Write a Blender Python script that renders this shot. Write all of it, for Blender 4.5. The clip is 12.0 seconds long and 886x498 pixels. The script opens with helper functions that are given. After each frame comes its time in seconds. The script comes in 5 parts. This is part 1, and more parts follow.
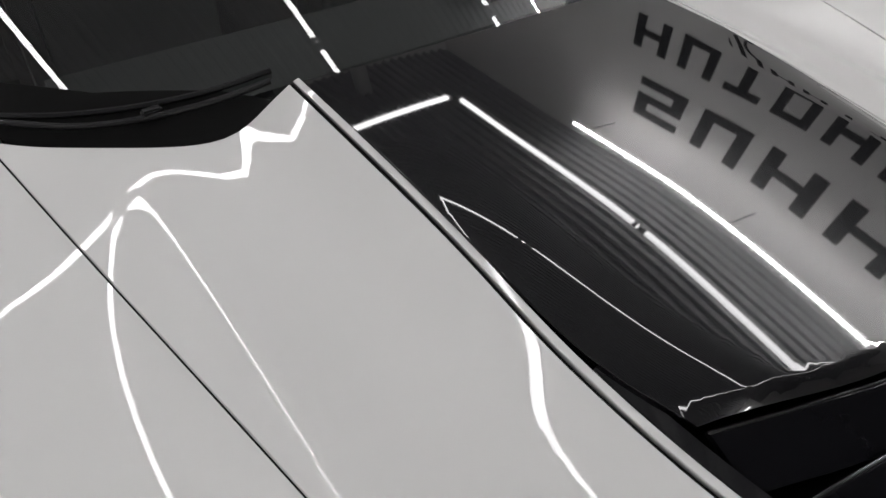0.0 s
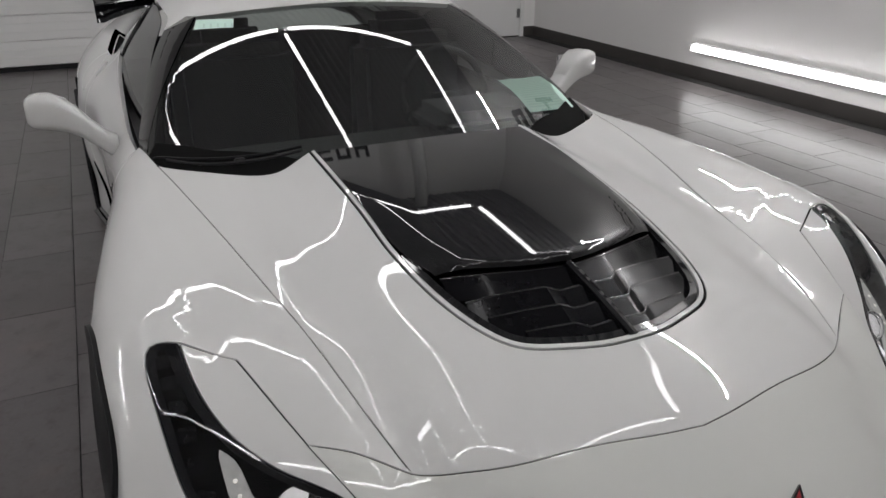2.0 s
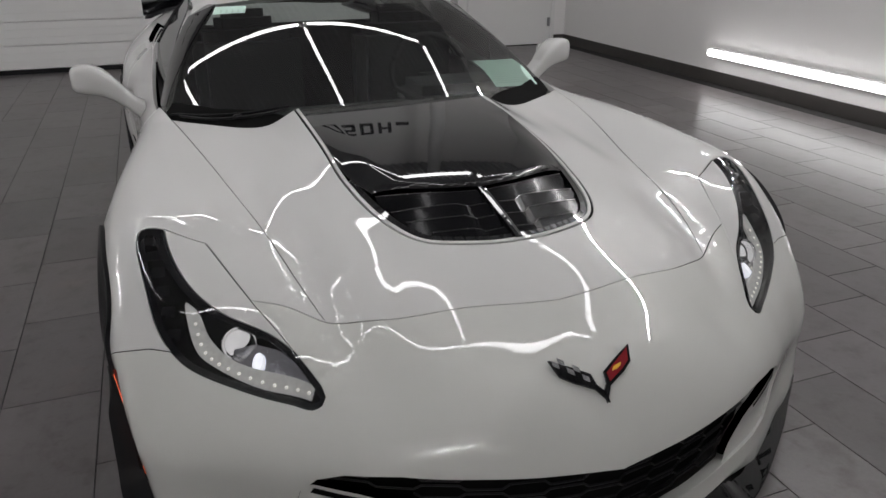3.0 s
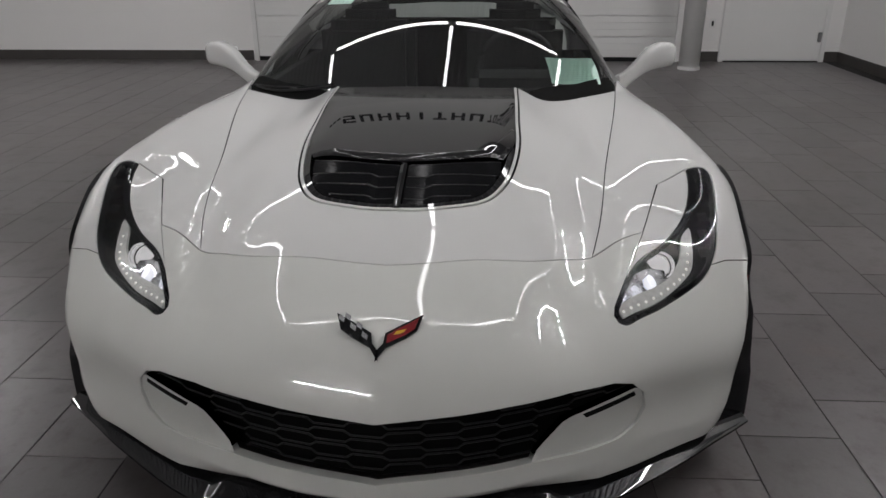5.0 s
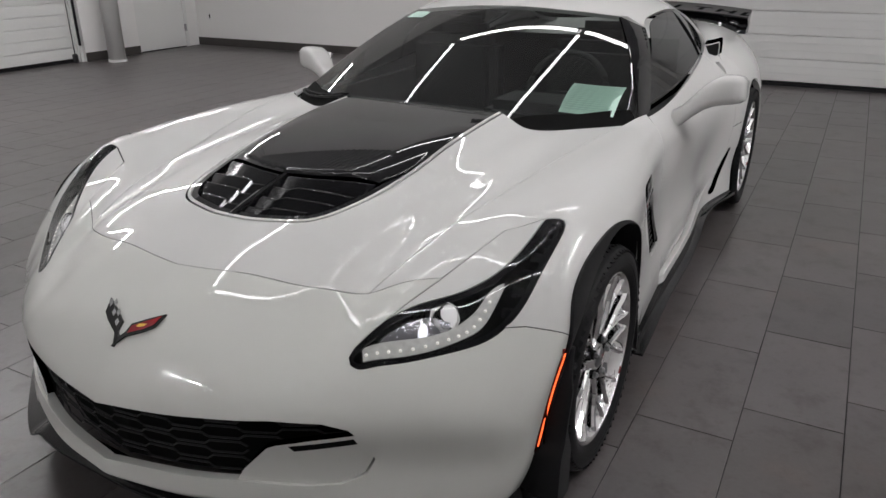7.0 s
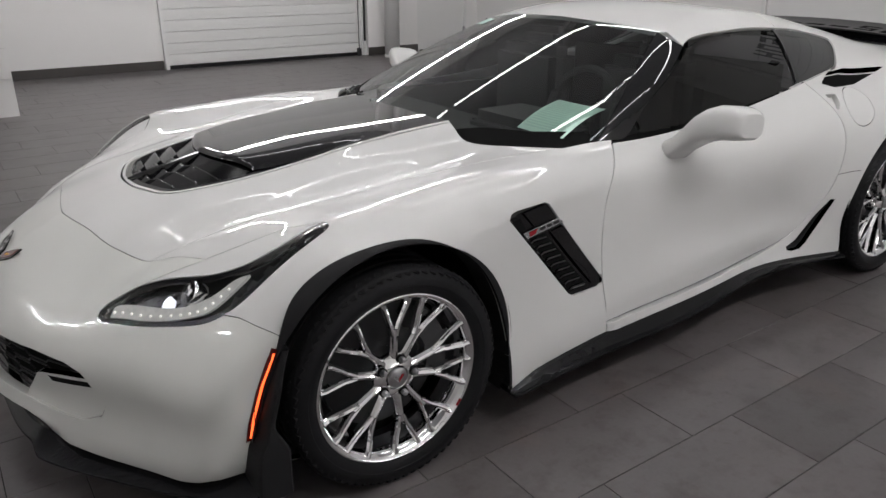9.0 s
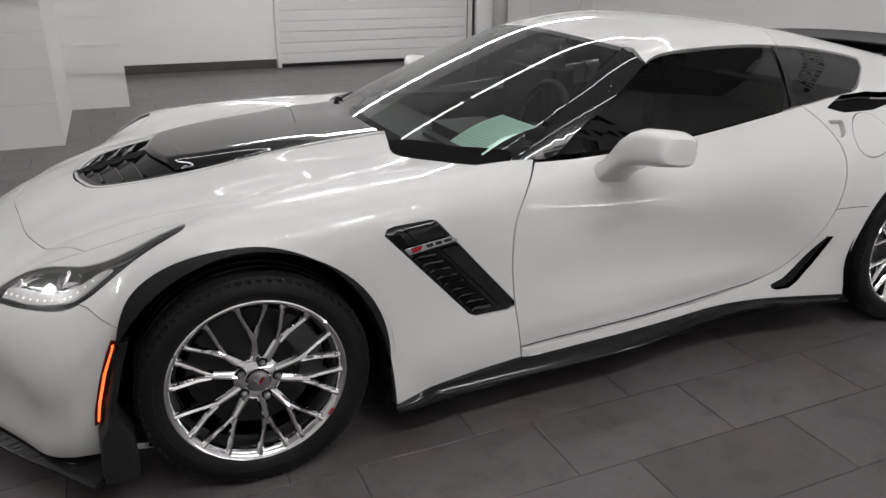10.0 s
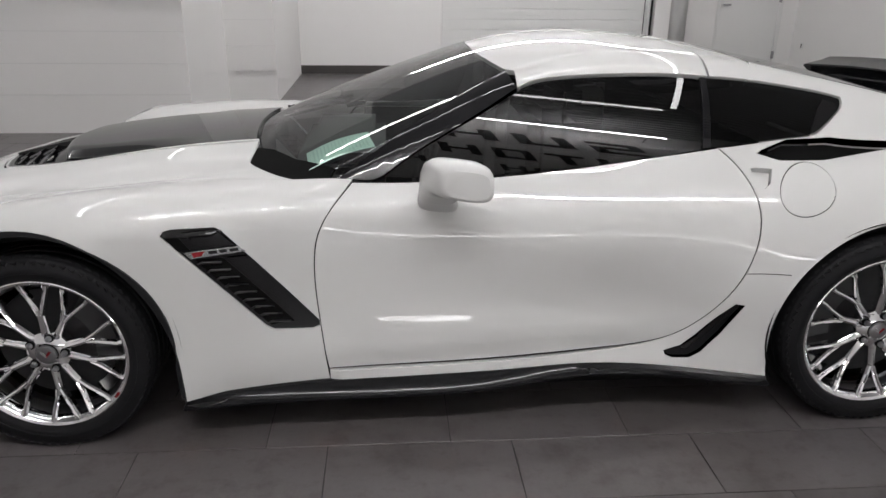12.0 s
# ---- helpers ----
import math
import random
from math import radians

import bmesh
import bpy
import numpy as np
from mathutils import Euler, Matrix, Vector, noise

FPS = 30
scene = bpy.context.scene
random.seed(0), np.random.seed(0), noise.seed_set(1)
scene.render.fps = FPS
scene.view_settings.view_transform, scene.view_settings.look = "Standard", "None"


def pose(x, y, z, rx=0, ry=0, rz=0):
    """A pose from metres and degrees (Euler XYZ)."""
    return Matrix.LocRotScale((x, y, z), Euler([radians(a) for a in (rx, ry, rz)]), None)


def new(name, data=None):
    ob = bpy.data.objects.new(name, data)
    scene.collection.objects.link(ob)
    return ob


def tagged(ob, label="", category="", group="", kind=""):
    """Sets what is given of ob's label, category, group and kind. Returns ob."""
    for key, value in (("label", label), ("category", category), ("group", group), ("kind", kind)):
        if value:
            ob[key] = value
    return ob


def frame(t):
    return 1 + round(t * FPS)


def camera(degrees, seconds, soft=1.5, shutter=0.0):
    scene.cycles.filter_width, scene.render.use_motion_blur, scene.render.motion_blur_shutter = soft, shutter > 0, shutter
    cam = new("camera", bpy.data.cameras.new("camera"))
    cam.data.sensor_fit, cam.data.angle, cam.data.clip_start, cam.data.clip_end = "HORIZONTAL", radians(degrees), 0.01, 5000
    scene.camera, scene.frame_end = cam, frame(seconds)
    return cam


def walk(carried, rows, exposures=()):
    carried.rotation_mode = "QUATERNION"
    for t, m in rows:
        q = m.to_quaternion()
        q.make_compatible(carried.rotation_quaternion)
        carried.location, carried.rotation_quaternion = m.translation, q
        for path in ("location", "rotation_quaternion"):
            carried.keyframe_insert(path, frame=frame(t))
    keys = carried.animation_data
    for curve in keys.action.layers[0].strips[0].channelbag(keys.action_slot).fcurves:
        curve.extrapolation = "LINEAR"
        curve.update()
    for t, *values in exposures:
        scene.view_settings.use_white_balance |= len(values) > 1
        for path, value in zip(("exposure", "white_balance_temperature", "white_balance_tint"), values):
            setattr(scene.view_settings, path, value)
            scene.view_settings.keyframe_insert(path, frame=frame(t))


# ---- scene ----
cam = camera(62.08, 12.0, shutter=0.0)
PATH = [
    (0, pose(-0.3344, 0.7186, 1.3573, 50.523, 0.609, -124.574)),
    (0.5, pose(-0.4860, 0.7802, 1.4469, 52.366, 0.130, -123.238)),
    (1, pose(-0.7979, 0.8312, 1.4308, 62.446, 0.450, -120.172)),
    (1.5, pose(-1.0600, 0.8780, 1.4992, 62.915, -0.284, -117.472)),
    (2, pose(-1.3876, 0.8683, 1.4929, 65.310, -0.273, -115.179)),
    (2.5, pose(-1.7165, 0.8633, 1.4574, 66.429, -0.190, -114.299)),
    (3, pose(-1.9181, 0.7739, 1.4353, 66.505, 0.006, -111.024)),
    (3.2, pose(-1.9721, 0.6926, 1.4148, 66.597, 0.170, -108.817)),
    (4.8, pose(-2.2712, -0.0771, 1.3943, 67.259, 0.407, -89.781)),
    (5, pose(-2.2368, -0.2297, 1.3863, 67.292, 0.289, -86.737)),
    (5.5, pose(-2.1732, -0.5452, 1.3748, 67.333, 0.237, -80.042)),
    (6, pose(-2.1130, -0.8354, 1.3882, 67.426, 0.172, -74.942)),
    (6.5, pose(-1.9943, -1.1195, 1.4140, 67.224, -0.012, -68.967)),
    (6.7, pose(-1.9287, -1.2523, 1.4157, 67.490, 0.179, -65.861)),
    (8.3, pose(-1.3017, -2.1409, 1.4153, 68.419, 0.017, -43.035)),
    (8.5, pose(-1.1877, -2.2344, 1.4190, 68.446, 0.017, -40.596)),
    (9, pose(-0.9118, -2.4583, 1.4019, 68.558, -0.115, -35.033)),
    (9.5, pose(-0.6124, -2.6436, 1.4182, 68.533, -0.144, -29.626)),
    (10, pose(-0.2386, -2.8091, 1.4355, 68.654, -0.198, -23.296)),
    (10.5, pose(0.1124, -2.9622, 1.4470, 69.078, -0.285, -17.531)),
    (11, pose(0.4018, -3.0380, 1.4516, 69.168, -0.385, -13.226)),
    (11.5, pose(0.7479, -3.0353, 1.4561, 69.091, -0.512, -8.655)),
    (12, pose(1.0746, -3.0542, 1.4633, 69.156, -0.613, -4.117)),
]
walk(cam, PATH, exposures=[(0.0, -0.3), (1.0, -0.3), (2.0, -0.38), (3.0, -0.42), (5.0, -0.42), (6.0, -0.36), (6.7, -0.18), (8.5, -0.14), (9.5, -0.08), (10.5, 0.0), (12.0, 0.03)])

# ---- light ----
world = bpy.data.worlds.new("studio_world")
world.use_nodes = True
world.node_tree.nodes["Background"].inputs[0].default_value = (0.05, 0.05, 0.05, 1)
world.node_tree.nodes["Background"].inputs[1].default_value = 0.2
scene.world = world
scene.view_settings.exposure = 0.0


# ---- materials ----
def material(name, colour, rough=0.5, metal=0.0, coat=0.0, vary=0.0, scale=8.0, bump=0.0, bump_scale=60.0, emit=0.0,
             rough_vary=0.0, specular=0.5):
    """A principled surface with colour variation at two scales, fine relief and uneven gloss."""
    m = bpy.data.materials.new(name)
    m.use_nodes = True
    nt = m.node_tree
    b = nt.nodes["Principled BSDF"]
    b.inputs["Base Color"].default_value = (*colour, 1)
    b.inputs["Roughness"].default_value = rough
    b.inputs["Metallic"].default_value = metal
    b.inputs["Coat Weight"].default_value = coat
    b.inputs["Coat Roughness"].default_value = 0.008
    b.inputs["Specular IOR Level"].default_value = specular
    if emit:
        b.inputs["Emission Color"].default_value = (*colour, 1)
        b.inputs["Emission Strength"].default_value = emit
    if vary or bump or rough_vary:
        co = nt.nodes.new("ShaderNodeTexCoord")
        big = nt.nodes.new("ShaderNodeTexNoise")
        big.inputs["Scale"].default_value = scale
        big.inputs["Detail"].default_value = 6
        fine = nt.nodes.new("ShaderNodeTexNoise")
        fine.inputs["Scale"].default_value = bump_scale
        fine.inputs["Detail"].default_value = 4
        nt.links.new(co.outputs["Object"], big.inputs["Vector"])
        nt.links.new(co.outputs["Object"], fine.inputs["Vector"])
        if vary:
            mix = nt.nodes.new("ShaderNodeMix")
            mix.data_type = "RGBA"
            mix.inputs[6].default_value = (*[c * (1 - vary) for c in colour], 1)
            mix.inputs[7].default_value = (*[min(1, c * (1 + vary)) for c in colour], 1)
            both = nt.nodes.new("ShaderNodeMath")
            both.operation = "MULTIPLY_ADD"
            both.inputs[1].default_value = 0.35
            low = nt.nodes.new("ShaderNodeMath")
            low.operation = "MULTIPLY"
            low.inputs[1].default_value = 0.65
            nt.links.new(big.outputs["Fac"], low.inputs[0])
            nt.links.new(fine.outputs["Fac"], both.inputs[0])
            nt.links.new(low.outputs[0], both.inputs[2])
            nt.links.new(both.outputs[0], mix.inputs[0])
            nt.links.new(mix.outputs[2], b.inputs["Base Color"])
        if rough_vary:
            rr = nt.nodes.new("ShaderNodeMapRange")
            rr.inputs["To Min"].default_value = max(0.01, rough - rough_vary)
            rr.inputs["To Max"].default_value = min(1, rough + rough_vary)
            nt.links.new(big.outputs["Fac"], rr.inputs["Value"])
            nt.links.new(rr.outputs[0], b.inputs["Roughness"])
        if bump:
            bp = nt.nodes.new("ShaderNodeBump")
            bp.inputs["Strength"].default_value = bump
            bp.inputs["Distance"].default_value = 0.002
            nt.links.new(fine.outputs["Fac"], bp.inputs["Height"])
            nt.links.new(bp.outputs[0], b.inputs["Normal"])
    return m


def glass(name, tint, rough=0.0, ior=1.5):
    """A tinted pane: partly clear, with a mirror gloss."""
    m = bpy.data.materials.new(name)
    m.use_nodes = True
    nt = m.node_tree
    nt.nodes.remove(nt.nodes["Principled BSDF"])
    out = nt.nodes["Material Output"]
    clear = nt.nodes.new("ShaderNodeBsdfTransparent")
    clear.inputs[0].default_value = (*tint, 1)
    gloss = nt.nodes.new("ShaderNodeBsdfGlossy")
    gloss.inputs["Roughness"].default_value = rough
    fres = nt.nodes.new("ShaderNodeFresnel")
    fres.inputs["IOR"].default_value = ior
    mix = nt.nodes.new("ShaderNodeMixShader")
    nt.links.new(fres.outputs[0], mix.inputs[0])
    nt.links.new(clear.outputs[0], mix.inputs[1])
    nt.links.new(gloss.outputs[0], mix.inputs[2])
    nt.links.new(mix.outputs[0], out.inputs["Surface"])
    return m


PAINT = material("white_car_paint", (0.64, 0.64, 0.63), 0.5, coat=1.0, vary=0.012, scale=3, specular=0.05)
BUMPER_PAINT = material("white_bumper_paint", (0.635, 0.642, 0.615), 0.5, coat=1.0, vary=0.012, scale=3, specular=0.05)
BLACK = material("gloss_black", (0.006, 0.006, 0.007), 0.03, specular=0.55, vary=0.1, scale=5)
CARBON = material("dark_grey_satin", (0.015, 0.015, 0.016), 0.42, specular=0.12, vary=0.15, scale=14, bump=0.05, bump_scale=300)
GREY_TRIM = material("dark_grey_metallic", (0.05, 0.05, 0.053), 0.28, 0.3, coat=0.5)
PLASTIC = material("black_plastic", (0.007, 0.007, 0.008), 0.5, specular=0.3, bump=0.1, bump_scale=400)
RUBBER = material("tyre_rubber", (0.009, 0.009, 0.010), 0.55, specular=0.14, vary=0.2, scale=10, bump=0.2, bump_scale=200)
CHROME = material("chrome", (0.93, 0.93, 0.94), 0.04, 1.0, rough_vary=0.02, scale=5)
FACET = material("faceted_chrome", (0.85, 0.85, 0.87), 0.08, 1.0, bump=1.0, bump_scale=45)
GLOW = material("faceted_glow_patch", (0.92, 0.94, 1.0), 0.2, bump=1.0, bump_scale=90, vary=0.5, scale=55, emit=1.3)
STRIP = material("strip_diffuser", (0.55, 0.55, 0.52), 0.2, vary=0.45, scale=70, emit=0.26)
STEEL = material("brushed_steel", (0.35, 0.35, 0.36), 0.3, 1.0, vary=0.1, scale=20)
DISC = material("dark_brake_steel", (0.035, 0.035, 0.037), 0.4, 0.9, vary=0.2, scale=20)
DARK = material("dark_void", (0.005, 0.005, 0.005), 0.9, vary=0.3, scale=4, specular=0.1)
SILVER = material("silver_plate", (0.55, 0.55, 0.56), 0.25, 0.8)
RED = material("red_enamel", (0.22, 0.008, 0.014), 0.25, coat=0.8)
YELLOW = material("yellow_enamel", (0.75, 0.45, 0.03), 0.3, coat=0.8)
TINT = glass("tinted_side_glass", (0.05, 0.05, 0.055))
SCREEN = glass("windscreen_glass", (0.52, 0.58, 0.55), ior=1.8)
LENS = glass("clear_lens", (0.80, 0.80, 0.82))
LED = material("white_led", (1.0, 0.97, 0.88), 0.3, emit=0.65)
BEAM = material("lit_projector", (1.0, 0.98, 0.93), 0.3, vary=0.3, scale=60, emit=0.8)
AMBER = material("lit_amber_marker", (1.0, 0.12, 0.03), 0.3, emit=2.6)
AMBER_CASE = material("dark_red_lens", (0.10, 0.006, 0.005), 0.08, coat=0.5)
PAPER = material("green_white_paper", (0.62, 0.82, 0.73), 0.7, vary=0.06, scale=30)
INK = material("grey_print", (0.52, 0.70, 0.62), 0.7)
LEATHER = material("black_leather", (0.014, 0.014, 0.015), 0.55, vary=0.2, scale=20, bump=0.3, bump_scale=250)
WALL = material("white_wall_paint", (0.80, 0.79, 0.78), 0.6, vary=0.03, scale=0.9, bump=0.05, bump_scale=120)
DOORWHITE = material("white_sheet_metal", (0.74, 0.74, 0.73), 0.4, vary=0.03, scale=1.5)
SKIRTING = material("dark_brown_tile", (0.055, 0.05, 0.047), 0.4, vary=0.2, scale=6)
CEIL = material("grey_ceiling_deck", (0.42, 0.42, 0.43), 0.6, vary=0.2, scale=3)
CEIL_RIB = material("shiny_ceiling_rib", (0.40, 0.40, 0.405), 0.28, vary=0.15, scale=3, specular=0.6)
SPLIT = material("dark_gloss_composite", (0.008, 0.008, 0.009), 0.02, vary=0.2, scale=30, specular=0.3)
SKIRT = material("dark_skirt_composite", (0.008, 0.008, 0.009), 0.08, vary=0.2, scale=30, specular=0.25)
LOUVRE = material("gloss_black_louvre", (0.004, 0.004, 0.005), 0.12, specular=0.14, vary=0.2, scale=20)
TUBE = material("lit_tube", (1.0, 0.985, 0.995), 0.4, emit=17.5)
TUBE_FAR = material("lit_room_tube", (1.0, 0.985, 0.99), 0.4, emit=115.0)
TUBE_DIM = material("lit_wall_tube", (1.0, 0.985, 0.995), 0.4, emit=12.5)
TUBE_HIGH = material("lit_high_tube", (1.0, 0.985, 0.99), 0.4, emit=178.0)
JOINT_GREY = material("faint_joint", (0.66, 0.65, 0.64), 0.6, vary=0.2, scale=3)
SIGN = material("black_wall_lettering", (0.015, 0.015, 0.016), 0.5)


def tile_material():
    """Grey porcelain, tile by tile a little different, with soft clouds, stains and an uneven sheen."""
    m = material("grey_porcelain", (0.098, 0.090, 0.092), 0.30, vary=0.30, scale=4.0, bump=0.10, bump_scale=70)
    nt = m.node_tree
    b = nt.nodes["Principled BSDF"]
    src = b.inputs["Base Color"].links[0].from_socket
    info = nt.nodes.new("ShaderNodeObjectInfo")
    rng = nt.nodes.new("ShaderNodeMapRange")
    rng.inputs["To Min"].default_value, rng.inputs["To Max"].default_value = 0.80, 1.14
    nt.links.new(info.outputs["Random"], rng.inputs["Value"])
    hsv = nt.nodes.new("ShaderNodeHueSaturation")
    nt.links.new(rng.outputs[0], hsv.inputs["Value"])
    nt.links.new(src, hsv.inputs["Color"])
    nt.links.new(hsv.outputs[0], b.inputs["Base Color"])
    geo = nt.nodes.new("ShaderNodeNewGeometry")
    for scale, lo, hi, tone, most in ((1.3, 0.35, 0.80, (0.66, 0.62, 0.60, 1), 0.5), (0.6, 0.35, 0.75, (1.25, 1.20, 1.15, 1), 0.6), (7.0, 0.48, 0.74, (0.55, 0.52, 0.50, 1), 0.8), (22.0, 0.52, 0.72, (0.72, 0.66, 0.62, 1), 0.6), (2.6, 0.60, 0.72, (1.18, 1.08, 1.02, 1), 0.6)):
        cloud = nt.nodes.new("ShaderNodeTexNoise")
        cloud.inputs["Scale"].default_value = scale
        cloud.inputs["Detail"].default_value = 6 if scale > 5 else 2
        cloud.inputs["Roughness"].default_value = 0.62
        ramp = nt.nodes.new("ShaderNodeMapRange")
        ramp.inputs["From Min"].default_value, ramp.inputs["From Max"].default_value = lo, hi
        ramp.inputs["To Max"].default_value = most
        ramp.interpolation_type = "SMOOTHSTEP"
        nt.links.new(cloud.outputs["Fac"], ramp.inputs["Value"])
        stain = nt.nodes.new("ShaderNodeMix")
        stain.data_type, stain.blend_type = "RGBA", "MULTIPLY"
        stain.inputs[7].default_value = tone
        nt.links.new(ramp.outputs[0], stain.inputs[0])
        nt.links.new(b.inputs["Base Color"].links[0].from_socket, stain.inputs[6])
        nt.links.new(stain.outputs[2], b.inputs["Base Color"])
    for n in [n for n in nt.nodes if n.bl_idname == "ShaderNodeTexNoise"]:
        nt.links.new(geo.outputs["Position"], n.inputs["Vector"])
    return m


TILE = tile_material()
GROUT = material("dark_grout", (0.012, 0.011, 0.011), 0.85, vary=0.2, scale=20)


# ---- mesh helpers ----
def part(name, bm, mat, parent=None, label="", smooth=False):
    """Link a bmesh as one mesh object."""
    me = bpy.data.meshes.new(name)
    bmesh.ops.recalc_face_normals(bm, faces=bm.faces)
    bm.to_mesh(me)
    bm.free()
    if smooth:
        me.polygons.foreach_set("use_smooth", [True] * len(me.polygons))
    me.materials.append(mat)
    ob = new(name, me)
    ob.parent = parent
    return tagged(ob, label)


def box(x0, y0, z0, x1, y1, z1, bevel=0.0, bm=None):
    bm = bm or bmesh.new()
    m = Matrix.Translation(((x0 + x1) / 2, (y0 + y1) / 2, (z0 + z1) / 2)) @ Matrix.Diagonal((x1 - x0, y1 - y0, z1 - z0, 1))
    r = bmesh.ops.create_cube(bm, size=1, matrix=m)
    if bevel:
        es = list({e for v in r["verts"] for e in v.link_edges})
        bmesh.ops.bevel(bm, geom=es, offset=bevel, segments=2, affect="EDGES")
    return bm


def tube(points, radius, sides=10, bm=None, flat=1.0):
    """A round bar along points, closed at both ends."""
    bm = bm or bmesh.new()
    pts = [Vector(p) for p in points]
    rings = []
    for i, p in enumerate(pts):
        d = (pts[min(i + 1, len(pts) - 1)] - pts[max(i - 1, 0)]).normalized()
        up = Vector((0, 0, 1)) if abs(d.z) < 0.9 else Vector((1, 0, 0))
        s = d.cross(up).normalized()
        u = s.cross(d)
        r = radius[i] if isinstance(radius, (list, tuple)) else radius
        rings.append([bm.verts.new(p + (s * math.cos(k) + u * math.sin(k) * flat) * r)
                      for k in [2 * math.pi * j / sides for j in range(sides)]])
    for a, b in zip(rings, rings[1:]):
        for j in range(sides):
            bm.faces.new((a[j], a[(j + 1) % sides], b[(j + 1) % sides], b[j]))
    bm.faces.new(rings[0][::-1])
    bm.faces.new(rings[-1])
    return bm


def thing(name, label, category, group="", kind="", at=(0, 0, 0)):
    ob = new(name)
    ob.location = at
    ob.empty_display_size = 0.1
    return tagged(ob, label, category, group, kind)


# ---- the studio ----
BACK, SIDE, FAR, FRONT, HIGH = 7.2, -4.5, 8.1, -7.0, 5.5


def setting(name, bm, mat, label, category):
    return tagged(part(name, bm, mat), label, category, kind="structure")


setting("wall_back", box(BACK, SIDE - 0.2, 0, BACK + 0.2, FAR + 0.4, HIGH), WALL, "smooth white painted studio wall", "wall")
setting("wall_side", box(FRONT, SIDE - 0.2, 0, BACK, SIDE, HIGH), WALL, "smooth white painted studio wall with black lettering", "wall")
setting("wall_far", box(FRONT, FAR, 0, BACK, FAR + 0.2, HIGH), WALL, "smooth white painted studio wall", "wall")
setting("wall_front", box(FRONT - 0.2, SIDE - 0.2, 0, FRONT, FAR + 0.2, HIGH), WALL, "plain white painted wall", "wall")


# ---- the car's surface ----
def curvature(knots):
    """The matrix from values at the knots to second derivatives of the natural cubic through them."""
    h = np.diff(knots)
    n = len(knots)
    A, B = np.eye(n), np.zeros((n, n))
    for i in range(1, n - 1):
        A[i, i - 1], A[i, i], A[i, i + 1] = h[i - 1], 2 * (h[i - 1] + h[i]), h[i]
        B[i, i - 1], B[i, i], B[i, i + 1] = 6 / h[i - 1], -6 / h[i - 1] - 6 / h[i], 6 / h[i]
    return np.linalg.solve(A, B)


def cubic(knots, M, Y, q):
    """Values at q of the cubic; Y holds one row of knot values per q, or one row for all."""
    q = np.clip(q, knots[0], knots[-1])
    i = np.clip(np.searchsorted(knots, q) - 1, 0, len(knots) - 2)
    h = knots[i + 1] - knots[i]
    a, b = (knots[i + 1] - q) / h, (q - knots[i]) / h
    if Y.ndim == 1:
        D = M @ Y
        y0, y1, d0, d1 = Y[i], Y[i + 1], D[i], D[i + 1]
    else:
        D = Y @ M.T
        k = np.arange(len(q))
        y0, y1, d0, d1 = Y[k, i], Y[k, i + 1], D[k, i], D[k, i + 1]
    return a * y0 + b * y1 + ((a ** 3 - a) * d0 + (b ** 3 - b) * d1) * h * h / 6


class Curve:
    def __init__(self, *pts):
        p = np.array(sorted(pts))
        self.k, self.y = p[:, 0], p[:, 1]
        self.M = curvature(self.k)

    def __call__(self, q):
        return cubic(self.k, self.M, self.y, np.atleast_1d(np.asarray(q, float)))


class Loft:
    """A surface through curves, each at one knot of the second coordinate."""
    def __init__(self, **curves):
        self.k = np.array([float(n[1:]) / 1000 for n in curves])
        self.c = list(curves.values())
        self.M = curvature(self.k)

    def __call__(self, x, q):
        return cubic(self.k, self.M, np.stack([c(x) for c in self.c], 1), q)


